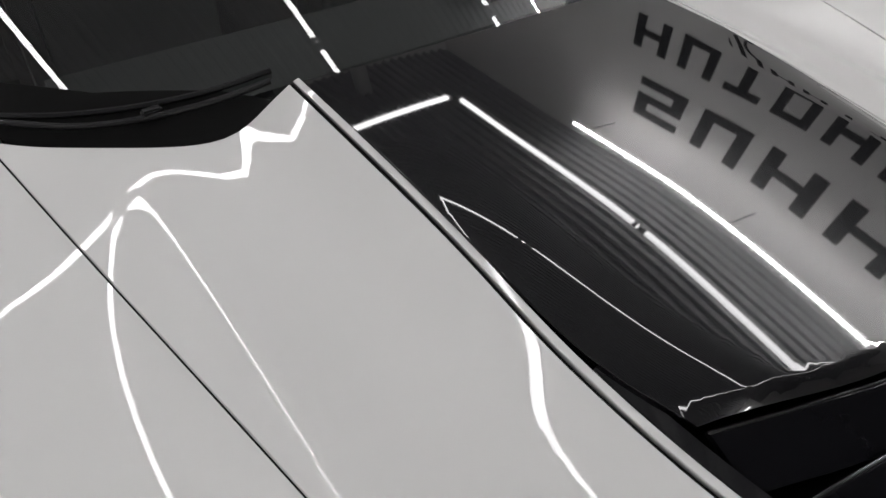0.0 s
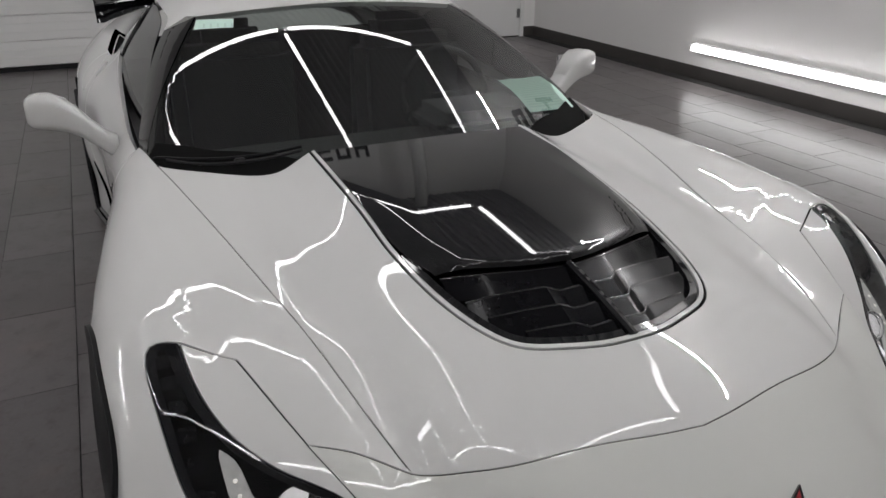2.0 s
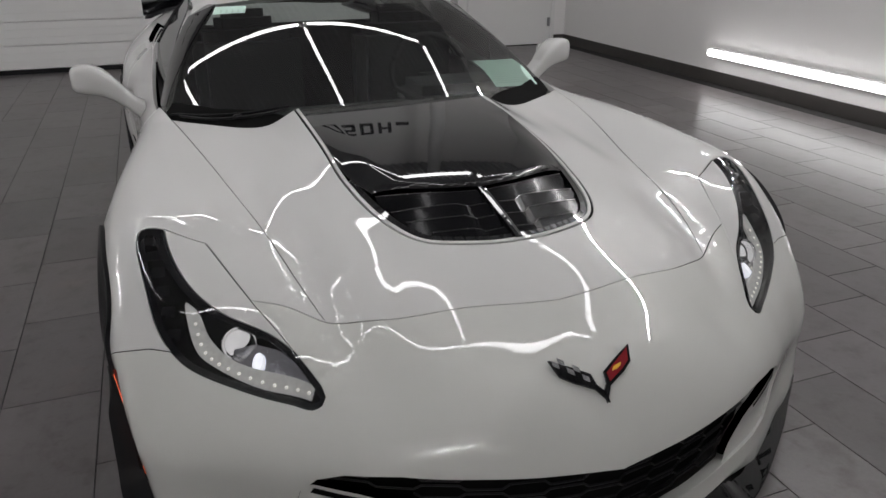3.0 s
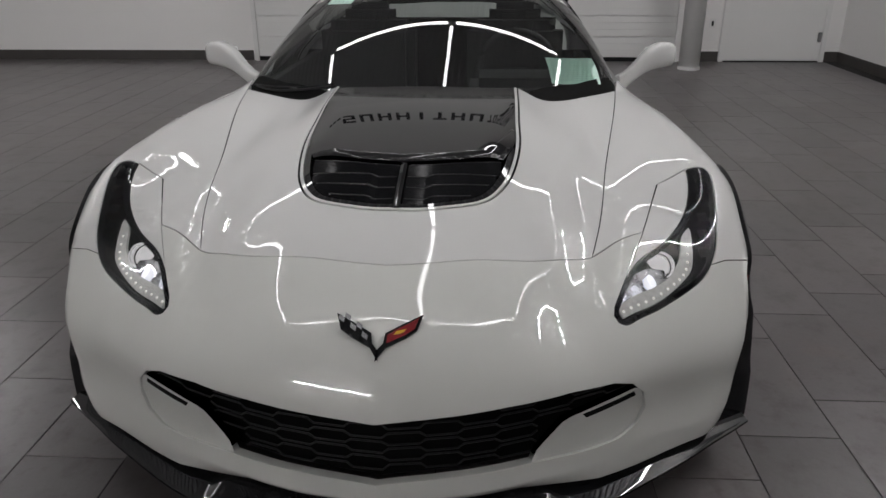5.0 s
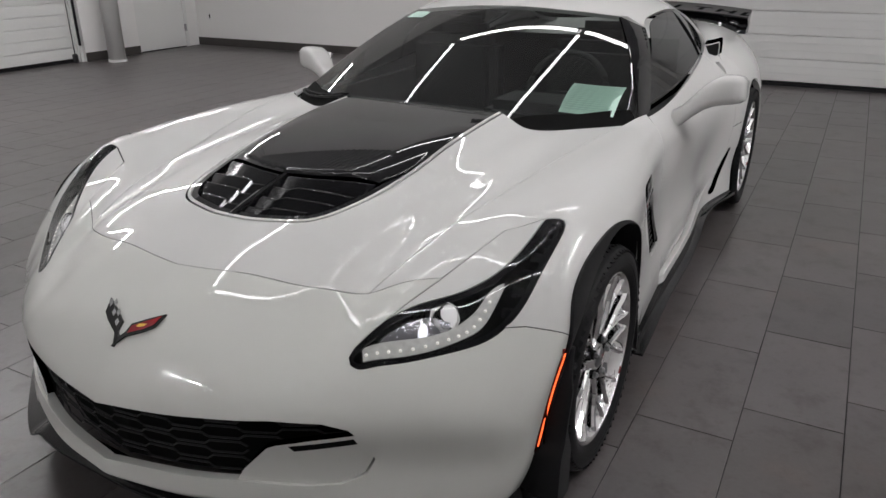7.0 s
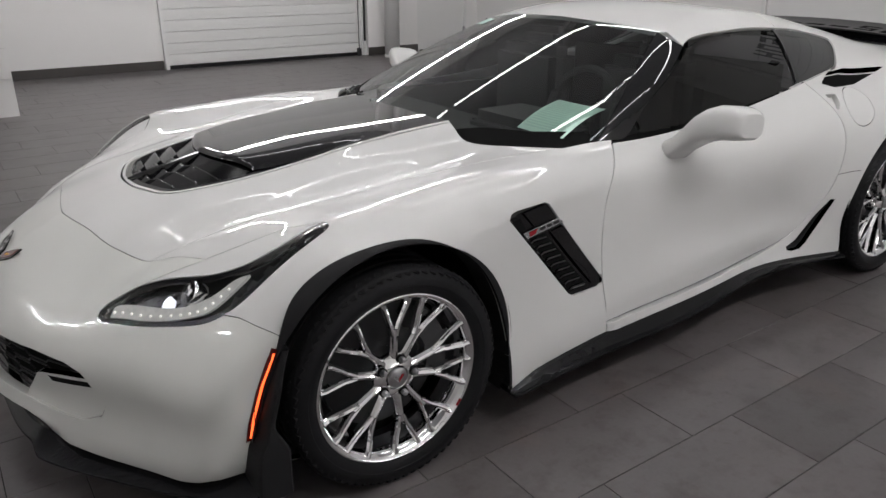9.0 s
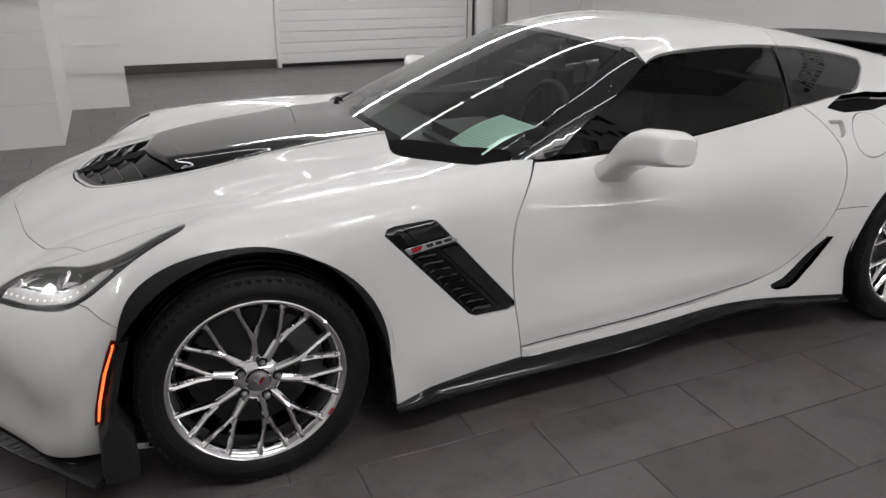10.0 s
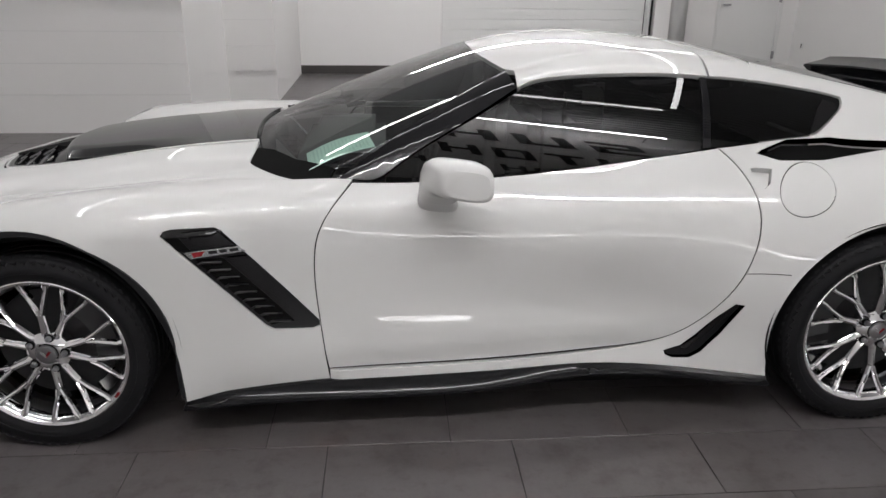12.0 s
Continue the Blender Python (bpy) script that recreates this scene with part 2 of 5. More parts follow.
# heights of hood, fenders and deck, at distances from the middle line (mm in the names)
TOP = Loft(
    a0=Curve((-1.05, .2702), (-.93, .4479), (-.856, .5358), (-.77, .5982), (-.6, .6843), (-.42, .7445), (-.2, .7955), (.1, .8456), (.6, .8934), (.9, .8800), (1.5, .8400), (2.2, .8800), (2.8, .9800), (3.3, 1.0000), (3.6, .9700)),
    a200=Curve((-1.03, .2707), (-.91, .4478), (-.84, .5366), (-.75, .5981), (-.6, .6755), (-.42, .7333), (-.2, .7849), (.1, .8370), (.6, .8856), (.9, .8800), (1.5, .8400), (2.2, .8800), (2.8, .9800), (3.3, 1.0000), (3.6, .9700)),
    a350=Curve((-.97, .2996), (-.87, .4624), (-.75, .5603), (-.6, .6504), (-.42, .7216), (-.2, .7628), (.1, .8138), (.6, .8673), (.9, .8760), (1.5, .8500), (2.2, .8800), (2.8, .9750), (3.3, .9900), (3.6, .9600)),
    a430=Curve((-.94, .3299), (-.84, .4599), (-.71, .5487), (-.55, .6584), (-.36, .7219), (-.1, .7691), (.15, .8035), (.4, .8177), (.65, .8363), (.9, .8610), (1.1, .8590), (1.5, .8510), (2.1, .8770), (2.6, .9530), (3.1, .9950), (3.6, .9610)),
    a500=Curve((-.9, .3296), (-.8, .4562), (-.67, .5568), (-.51, .6454), (-.3, .7110), (0, .7724), (.35, .8038), (.7, .8271), (1.1, .8500), (1.5, .8500), (2.1, .8850), (2.6, .9600), (3.1, .9950), (3.6, .9600)),
    a575=Curve((-.86, .3466), (-.75, .4579), (-.62, .5752), (-.5, .6477), (-.3, .7144), (0, .7553), (.2, .7747), (.4, .7969), (.7, .8270), (.9, .8390), (1.1, .8430), (1.5, .8490), (2.1, .8870), (2.6, .9600), (3.1, .9850), (3.6, .9480)),
    a650=Curve((-.82, .3304), (-.67, .4852), (-.5, .6208), (-.3, .7118), (0, .7661), (.35, .8002), (.7, .8283), (1.1, .8400), (1.5, .8500), (2.1, .8920), (2.6, .9500), (3.1, .9650), (3.6, .9300)),
    a760=Curve((-.72, .3297), (-.55, .5196), (-.4, .6415), (-.22, .7375), (0, .7855), (.25, .8106), (.5, .8220), (.73, .8265), (1, .8300), (1.6, .8500), (2.1, .8950), (2.4, .9050), (2.7, .9150), (3.1, .9150), (3.6, .8900)),
    a870=Curve((-.62, .3300), (-.42, .5800), (-.3, .6900), (-.146, .7760), (0, .7950), (.2, .8060), (.45, .8080), (.72, .7950), (1, .7850), (1.6, .7900), (2.1, .8200), (2.45, .8500), (2.75, .8600), (3.1, .8500), (3.6, .8100)),
    a1000=Curve((-.52, .3600), (-.3, .6200), (-.1, .7200), (.1, .7350), (.4, .7000), (1, .6600), (1.8, .6800), (2.3, .7400), (2.7, .7600), (3.2, .7300), (3.6, .6900)))

# half widths of the sides, at heights (mm in the names)
FLANK = Loft(
    z100=Curve((-.9, .80), (-.4, .868), (-.2, .93), (0, .945), (.42, .945), (.9, .93), (1.6, .92), (2.0, .91), (2.34, .945), (2.71, .97), (3.2, .93), (3.6, .83)),
    z220=Curve((-.9, .86), (-.45, .908), (-.35, .912), (-.2, .94), (0, .952), (.42, .947), (.87, .926), (1.5, .915), (2.0, .892), (2.34, .945), (2.71, .975), (3.2, .94), (3.6, .84)),
    z340=Curve((-.9, .88), (-.46, .928), (-.36, .930), (-.2, .950), (0, .96), (.42, .938), (.85, .906), (1.5, .889), (2.0, .877), (2.25, .93), (2.45, .962), (2.71, .98), (3.2, .95), (3.6, .85)),
    z460=Curve((-.9, .90), (-.45, .942), (-.34, .946), (-.2, .966), (0, .979), (.42, .936), (.85, .893), (1.5, .878), (2.0, .887), (2.25, .943), (2.45, .97), (2.71, .982), (3.2, .955), (3.6, .86)),
    z580=Curve((-.9, .91), (-.33, .960), (0, .983), (.42, .936), (.85, .889), (1.5, .888), (2.0, .905), (2.25, .94), (2.45, .966), (2.71, .978), (3.2, .95), (3.6, .86)),
    z700=Curve((-.9, .88), (-.33, .943), (0, .970), (.42, .936), (.85, .884), (1.5, .885), (2.0, .902), (2.25, .922), (2.45, .943), (2.71, .955), (3.2, .925), (3.6, .83)),
    z820=Curve((-.9, .82), (-.3, .885), (0, .903), (.4, .900), (.85, .850), (1.5, .833), (2.0, .845), (2.25, .86), (2.45, .882), (2.71, .895), (3.2, .865), (3.6, .78)),
    z950=Curve((-.9, .62), (0, .72), (.4, .73), (.95, .73), (1.5, .735), (2.0, .742), (2.25, .735), (2.5, .735), (2.71, .75), (3.2, .74), (3.6, .68)))

NOSE = Curve((0, -.93), (.2, -.91), (.35, -.86), (.5, -.79), (.62, -.715), (.75, -.625), (.85, -.567), (.93, -.520), (1.0, -.464), (1.1, -.33))
NOSE_LEAN = Curve((0, .06), (.12, .01), (.2, -.005), (.3, .012), (.4, .002), (.47, .008), (.55, .05), (.7, .2), (1.0, .6))
TAIL = Curve((0, 3.6), (.4, 3.57), (.7, 3.5), (.9, 3.36), (1.1, 3.0))

# the cabin
ROOFLINE = Curve((.4, .785), (.6, .885), (.9, 1.012), (1.2, 1.120), (1.45, 1.195), (1.6, 1.222), (1.77, 1.236), (2.0, 1.228), (2.2, 1.206), (2.5, 1.15), (2.8, 1.09), (3.1, 1.02), (3.6, .93))
CABIN = Loft(
    z800=Curve((.5, .72), (.8, .77), (1.1, .80), (1.5, .808), (2.2, .79), (2.66, .76), (3.2, .70), (3.6, .6)),
    z900=Curve((.5, .66), (.8, .71), (1.1, .745), (1.5, .768), (2.2, .755), (2.66, .70), (3.2, .62), (3.6, .5)),
    z1000=Curve((.5, .57), (.8, .62), (1.1, .668), (1.5, .706), (2.2, .695), (2.66, .615), (3.2, .50), (3.6, .4)),
    z1100=Curve((.5, .46), (.8, .51), (1.1, .565), (1.5, .612), (2.2, .608), (2.66, .49), (3.2, .34), (3.6, .25)),
    z1200=Curve((.5, .30), (.8, .36), (1.1, .42), (1.5, .47), (2.2, .46), (2.66, .30), (3.2, .18), (3.6, .1)),
    z1300=Curve((.5, .1), (.8, .15), (1.1, .2), (1.5, .28), (2.2, .26), (2.66, .1), (3.6, .05)))


def smax(a, b, k):
    h = np.maximum(k - np.abs(a - b), 0) / k
    return np.maximum(a, b) + h * h * k / 4


def low_crease(x, z):
    """The lower door: a ridge, the surface tucking in below it, and the sill standing out again."""
    zc = np.interp(x, [.9, 1.55, 2.02], [.383, .366, .349])
    u = (zc - z) / (zc - .236)
    d = np.where(u < 0, .010 * np.exp(np.minimum(u, 0) * 2), .010 - .012 * u)
    d = np.where(z < .236, -.002 + 0 * z, d)
    w = np.clip((x - .86) / .2, 0, 1) * np.clip((2.12 - x) / .3, 0, 1)
    return d * w * w * (3 - 2 * w)


def tuck(x, z, door=0):
    """Below a line that rises towards the rear the lower fender leans inwards a little and the door more; the rocker does not."""
    line = np.interp(x, [.45, .865, 1.18, 1.515, 2.0], [.266, .294, .306, .320, .318])
    w = np.clip((x - .43) / .10, 0, 1) * np.clip((2.10 - x) / .3, 0, 1)
    lean = .27 if door else .14 * np.clip((.90 - x) / .03, 0, 1)
    return -lean * np.maximum(line - z, 0) * w


def f_body(x, y, z, crease=0):
    a = np.abs(y)
    f = smax(z - TOP(x, a), a - FLANK(x, z) - crease * low_crease(x, z) - tuck(x, z, crease), .06)
    keel = .016 * np.exp(-a / .11) * np.clip((.60 - z) / .15, 0, 1)
    chin = 1.1 * np.maximum(.225 - z, 0) * np.clip((.52 - a) / .2, 0, 1)
    f = smax(f, NOSE(a) - keel + chin + NOSE_LEAN(z) - x, .07)
    return smax(f, x - TAIL(a), .08)


def f_cabin(x, y, z):
    a = np.abs(y)
    top = ROOFLINE(x - .35 * a * a) - .14 * a * a
    return np.maximum(smax(z - top, a - CABIN(x, z), .035), .5 - x)


def f_all(x, y, z, crease=0):
    return -smax(-f_body(x, y, z, crease), -f_cabin(x, y, z), .05)


def f_door(x, y, z):
    return f_all(x, y, z, 1)


# the raised dome of the hood insert: its middle line, its edge and its front lip
DOME = Curve((-.3, .797), (-.2, .8125), (-.1, .8268), (0, .8395), (.15, .8555), (.35, .869), (.6, .880), (.8, .887))
DOME_EDGE = Curve((-.2, .27), (-.115, .285), (-.06, .305), (.02, .322), (.16, .328), (.38, .333), (.62, .336))
DOME_LIP = Curve((0, -.197), (.1, -.182), (.2, -.152), (.285, -.117), (.36, -.08))


def f_dome(x, y, z):
    """Nearly level, with shoulders that roll down to the hood at the sides and the front."""
    a = np.abs(y)
    edge, lip_x = DOME_EDGE(x), DOME_LIP(a)
    w = np.maximum(1 - np.maximum(edge - a, 0) / .085, 0)
    side = np.maximum(DOME(x) - .11 * edge ** 2 - TOP(x, edge) - .003, 0) * w ** 2
    v = np.maximum(1 - np.maximum(x - lip_x, 0) / .020, 0)
    return z - DOME(x) + .11 * a * a + side + np.maximum(.015 - .5 * side, .004) * v ** 2


def f_pane(x, y, z):
    """The door glass: the cabin's side, bent more evenly."""
    return np.abs(y) - .7101 + .6232 * (z - 1) + .962 * (z - 1) ** 2 - .0045 * (x - 1.7) + .0363 * (x - 1.7) ** 2 + .238 * (x - 1.7) * (z - 1)


def f_quarter(x, y, z):
    return np.abs(y) - CABIN(x, z)


def gradient(f, P):
    e = .004
    g = np.stack([f(*(P + d).T) - f(*(P - d).T) for d in np.eye(3) * e], 1)
    return g / np.linalg.norm(g, axis=1)[:, None]


def march(f, O, D, r0, r1):
    """The first place along each ray, from inside, where f turns positive."""
    lo, hi = np.full(len(O), float(r0)), np.full(len(O), float(r1))
    r = np.linspace(r0, r1, 26)
    found = np.zeros(len(O), bool)
    for a, b in zip(r, r[1:]):
        out = (f(*(O + D * b).T) > 0) & ~found
        lo[out], hi[out] = a, b
        found |= out
    for _ in range(18):
        mid = (lo + hi) / 2
        out = f(*(O + D * mid[:, None]).T) > 0
        hi[out], lo[~out] = mid[out], mid[~out]
    return O + D * lo[:, None]


# ways of laying the skin flat: from above, from the side, from the front, and fanned round the middle of the car
HUB_X, HUB_Z = .15, .25


def flat_top(P):
    return P[:, :2].copy()


def lift_top(f, U, s):
    O = np.column_stack([U, np.full(len(U), .2)])
    return march(f, O, np.tile([0., 0, 1], (len(U), 1)), 0, 1.2)


def flat_side(P):
    return P[:, [0, 2]].copy()


def lift_side(f, U, s):
    O = np.column_stack([U[:, 0], np.full(len(U), s * .05), U[:, 1]])
    return march(f, O, np.tile([0., s, 0], (len(U), 1)), 0, 1.15)


def flat_fan(P):
    a, ahead = np.abs(P[:, 1]), P[:, 0] < HUB_X
    phi = np.where(ahead, np.arctan2(a, HUB_X - P[:, 0]), np.pi / 2)
    rho = np.where(ahead, np.hypot(a, HUB_X - P[:, 0]), a)
    u = phi * .95 + np.where(ahead, 0, P[:, 0] - HUB_X)
    return np.column_stack([u * np.where(P[:, 1] < 0, -1, 1), np.arctan2(P[:, 2] - HUB_Z, rho) * .8])


def lift_fan(f, U, s):
    u, th = np.abs(U[:, 0]), U[:, 1] / .8
    side = np.where(U[:, 0] < 0, -1., 1.)
    phi = np.minimum(u / .95, np.pi / 2)
    x = HUB_X + np.maximum(u - np.pi / 2 * .95, 0)
    O = np.column_stack([x, 0 * x, 0 * x + HUB_Z])
    D = np.column_stack([-np.cos(phi) * np.cos(th), side * np.sin(phi) * np.cos(th), np.sin(th)])
    return march(f, O, D, .02, 1.6)


WAYS = {"top": (flat_top, lift_top), "side": (flat_side, lift_side), "fan": (flat_fan, lift_fan)}


def along(pts, step=.02, round_=True):
    """Points at even steps on a smooth line (or a polyline) through pts."""
    p = np.array(pts, float)
    if len(p) == 2 or not round_:
        out = [p[:1]]
        for a, b in zip(p, p[1:]):
            n = max(1, int(np.linalg.norm(b - a) / step + .5))
            out.append(a + (b - a) * np.linspace(0, 1, n + 1)[1:, None])
        return np.concatenate(out)
    s = np.concatenate([[0], np.cumsum(np.linalg.norm(np.diff(p, axis=0), axis=1) ** .5)])
    M = curvature(s)
    n = max(2, int(np.linalg.norm(np.diff(p, axis=0), axis=1).sum() / step))
    q = np.linspace(0, s[-1], n + 1)
    return np.stack([cubic(s, M, p[:, k], q) for k in range(p.shape[1])], 1)


def on_side(pts, f=f_body, s=1, **kw):
    return lift_side(f, along(pts, **kw), s)


def on_top(pts, f=f_body, **kw):
    return lift_top(f, along(pts, **kw), 1)


def on_front(pts, f=f_body, **kw):
    """From (sideways, height) pairs, met from ahead."""
    U = along(pts, **kw)
    O = np.column_stack([0 * U[:, 0] + .1, U])
    return march(f, O, np.tile([-1., 0, 0], (len(U), 1)), 0, 1.3)


def mirrored(P):
    return P * [1, -1, 1]


def joined(*lines):
    """One closed loop out of lines end to end."""
    P = np.concatenate(lines)
    keep = np.linalg.norm(P - np.roll(P, 1, axis=0), axis=1) > .002
    return P[keep]


def inside(Q, loop):
    x, y = Q[:, 0], Q[:, 1]
    r = np.zeros(len(Q), bool)
    for (x0, y0), (x1, y1) in zip(loop, np.roll(loop, -1, axis=0)):
        if y0 != y1:
            r ^= ((y0 > y) != (y1 > y)) & (x < (x1 - x0) * (y - y0) / (y1 - y0) + x0)
    return r


def area2(loop):
    x, y = loop.T
    return (x * np.roll(y, -1) - y * np.roll(x, -1)).sum()


def shrink(loop, d):
    t = np.roll(loop, -1, axis=0) - np.roll(loop, 1, axis=0)
    t /= np.linalg.norm(t, axis=1)[:, None] + 1e-9
    s = 1 if area2(loop) > 0 else -1
    return loop + np.column_stack([-t[:, 1], t[:, 0]]) * d * s


from mathutils.geometry import delaunay_2d_cdt


def skin(name, way, f, loop, mat, parent, label="", holes=(), step=.03, gap=.002, flange=.018, out=0.0, s=1, hole_flange=.03, crease=()):
    """One body panel: the piece of the surface f inside a loop of places, its edge turned in, with openings."""
    flat, lift = WAYS[way]
    loops = [shrink(flat(loop), gap)] + [shrink(flat(h), -gap if gap else 0) for h in holes]
    lo, hi = loops[0].min(0), loops[0].max(0)
    gx, gy = np.meshgrid(np.arange(lo[0], hi[0], step), np.arange(lo[1], hi[1], step * .866))
    gx = gx + (np.arange(gx.shape[0]) % 2)[:, None] * step / 2
    G = np.column_stack([gx.ravel(), gy.ravel()])
    edge = np.concatenate(loops)
    ridges = [r[inside(r, loops[0])] for r in map(flat, crease)]
    ridge = np.concatenate(ridges + [np.zeros((0, 2))])
    G = G[inside(G, loops[0])]
    for h in loops[1:]:
        G = G[~inside(G, h)]
    marks = np.concatenate([edge, ridge])
    near = np.array([np.min(((marks - g) ** 2).sum(1)) for g in G]) if len(G) else np.zeros(0)
    G = G[near > (step * .5) ** 2]
    V = np.concatenate([edge, ridge, G])
    E, n = [], 0
    for l in loops:
        E += [(n + i, n + (i + 1) % len(l)) for i in range(len(l))]
        n += len(l)
    for r in ridges:
        E += [(n + i, n + i + 1) for i in range(len(r) - 1)]
        n += len(r)
    vs, _, fs, _, _, _ = delaunay_2d_cdt([Vector(v) for v in V], E, [], 0, 1e-7)
    U = np.array([(v.x, v.y) for v in vs])
    F = np.array([t for t in fs if len(t) == 3])
    C = U[F].mean(1)
    ok = inside(C, loops[0])
    for h in loops[1:]:
        ok &= ~inside(C, h)
    F = F[ok]
    P = lift(f, U, s)
    N = gradient(f, P)
    P = P + N * out
    fn = np.cross(P[F[:, 1]] - P[F[:, 0]], P[F[:, 2]] - P[F[:, 0]])
    bad = (fn * N[F].sum(1)).sum(1) < 0
    F[bad] = F[bad][:, ::-1]
    verts, norms, faces = [P], [N], [list(map(int, t)) for t in F]
    base = len(P)
    for li, l in enumerate(loops):
        deep = flange if li == 0 else hole_flange
        if not deep:
            continue
        Q = lift(f, l, s)
        M = gradient(f, Q)
        Q = Q + M * out
        t = np.roll(Q, -1, axis=0) - np.roll(Q, 1, axis=0)
        side = np.cross(t, M)
        side /= np.linalg.norm(side, axis=1)[:, None] + 1e-9
        mid = flat(Q + side * .004)
        if (inside(mid, loops[0]).mean() > .5) if li == 0 else (inside(mid, l).mean() < .5):
            side = -side
        k = len(l)
        verts += [Q, Q - M * .003 + side * (.0008), Q - M * deep]
        norms += [(M + side) / np.linalg.norm(M + side, axis=1)[:, None], side, side]
        for i in range(k):
            j = (i + 1) % k
            for r in (0, k):
                quad = [base + r + i, base + r + j, base + r + k + j, base + r + k + i]
                A = [np.concatenate(verts)[q] for q in quad[:3]] if i == 0 else None
                if i == 0:
                    flip = np.dot(np.cross(A[1] - A[0], A[2] - A[0]), side[0]) < 0
                faces.append(quad[::-1] if flip else quad)
        base += 3 * k
    verts, norms = np.concatenate(verts), np.concatenate(norms)
    me = bpy.data.meshes.new(name)
    me.from_pydata(verts.tolist(), [], faces)
    me.polygons.foreach_set("use_smooth", [True] * len(me.polygons))
    me.normals_split_custom_set_from_vertices(norms.tolist())
    me.materials.append(mat)
    ob = new(name, me)
    ob.parent = parent
    return tagged(ob, label)


# ---- the car: body panels ----
car = thing("sports_car", "white low sports coupe with black hood insert and chrome wheels", "car")

# seams and edges on one side; the other side is mirrored
HOOD_FRONT = on_top([(-.507, .506), (-.539, .456), (-.564, .40), (-.585, .31), (-.602, .21), (-.622, .1), (-.634, 0)])
HOOD_GAP = on_top([(.765, .747), (.45, .694), (.16, .637), (-.10, .588), (-.35, .545), (-.507, .506)])
COWL = on_top([(.765, .747), (.70, .685), (.625, .56), (.585, .47), (.592, .40), (.598, .352)])
OPENING = on_top([(.598, .352), (.38, .349), (.16, .344), (.02, .342), (-.169, .319), (-.299, .283), (-.375, .232), (-.412, .15), (-.434, .07), (-.440, 0)])
LAMP_OUT = on_top([(-.142, .813), (-.146, .866), (-.285, .868), (-.378, .853), (-.434, .826), (-.485, .783), (-.592, .664), (-.640, .606), (-.662, .576), (-.664, .556)])
LAMP_SEAM = on_top([(-.664, .556), (-.654, .546), (-.634, .549), (-.549, .589), (-.420, .643), (-.340, .672), (-.194, .722), (-.142, .813)], round_=False)
i_lo = int(np.argmin(np.abs(LAMP_OUT[:, 0] + .425)))
i_se = int(np.argmin(np.abs(LAMP_SEAM[:, 0] + .405) + 5 * (LAMP_SEAM[:, 0] < -.5)))
NOSE_SEAM = on_top([(-.507, .506), (-.45, .578), (LAMP_SEAM[i_se, 0], LAMP_SEAM[i_se, 1])])
ARCH_TOP = on_side([(-.335, .565), (-.297, .637), (-.2, .704), (-.08, .731), (.032, .731), (.13, .703), (.243, .624), (.335, .49), (.392, .32), (.408, .142)])
FENDER_SEAM = np.concatenate([[LAMP_OUT[i_lo]], on_side([(-.40, .598), (-.36, .582), (-.335, .565)])])
DOOR_FRONT = on_side([(.957, .832), (.90, .776), (.858, .71), (.838, .64), (.834, .52), (.846, .38), (.869, .193)])
PILLAR_FOOT = on_top([(.765, .747), (.86, .765), (.957, .782)], f=f_all)
SILL_F = on_side([(.869, .193), (.64, .177), (.53, .164), (.408, .142)])
SILL_LINE = on_side([(.957, .832), (1.111, .832), (1.35, .842), (1.637, .866), (1.9, .897), (2.149, .925)], f=f_all)
DOOR_REAR = on_side([(2.149, .925), (2.2, .88), (2.243, .80), (2.252, .70), (2.235, .60), (2.19, .49), (2.10, .365), (2.0, .300), (1.83, .264), (1.5, .248), (1.23, .239), (.869, .229)], f=f_all)
DOOR_CREASE = on_side([(.88, .3835), (1.2, .376), (1.55, .366), (2.05, .348)])
DOOR_TUCK = on_side([(.88, .2946), (1.18, .306), (1.515, .320), (2.0, .318)], round_=False)
FENDER_TUCK = on_side([(.50, .2694), (.865, .294)], round_=False)
SIDE_VENT = on_side([(.388, .708), (.398, .722), (.42, .727), (.545, .727), (.562, .718), (.845, .398), (.842, .384), (.82, .375), (.70, .378), (.675, .392)], round_=False)
BUMPER_ARCH = on_side([(-.335, .565), (-.352, .50), (-.385, .38), (-.418, .285), (-.428, .2), (-.43, .165)])
CHIN = on_front([(.917, .168), (.80, .166), (.67, .168), (.52, .18), (.35, .19), (.18, .20), (0, .20)])
GRILLE = on_front([(0, .423), (.144, .432), (.291, .440), (.433, .443), (.54, .435), (.59, .418), (.622, .38), (.634, .33), (.618, .292), (.57, .270), (.5, .268), (.35, .275), (.169, .275), (0, .268)], round_=False)
REAR_ARCH = on_side([(2.343, .175), (2.333, .34), (2.365, .49), (2.455, .615), (2.58, .693), (2.71, .718), (2.85, .69), (2.98, .6), (3.06, .46), (3.085, .32), (3.09, .2)])
WINDOW_TOP = on_side([(1.50, 1.098), (1.563, 1.120), (1.70, 1.135), (1.857, 1.141), (2.0, 1.141), (2.154, 1.132), (2.286, 1.121), (2.45, 1.098), (2.60, 1.072), (2.659, 1.057)], f=f_cabin)
WINDOW_TAIL = on_side([(2.659, 1.057), (2.652, 1.035), (2.60, 1.0), (2.519, .958), (2.4, .945), (2.2, .928), (2.149, .925)], f=f_all)
SCREEN_TOP = on_top([(1.50, .53), (1.475, .50), (1.43, .36), (1.40, .2), (1.39, 0)], f=f_cabin)
SCREEN_SIDE = on_top([(.86, .775), (.95, .75), (1.129, .672), (1.30, .587), (1.475, .50)], f=f_cabin)
HATCH = on_top([(2.32, 0), (2.34, .25), (2.36, .44)], f=f_cabin)
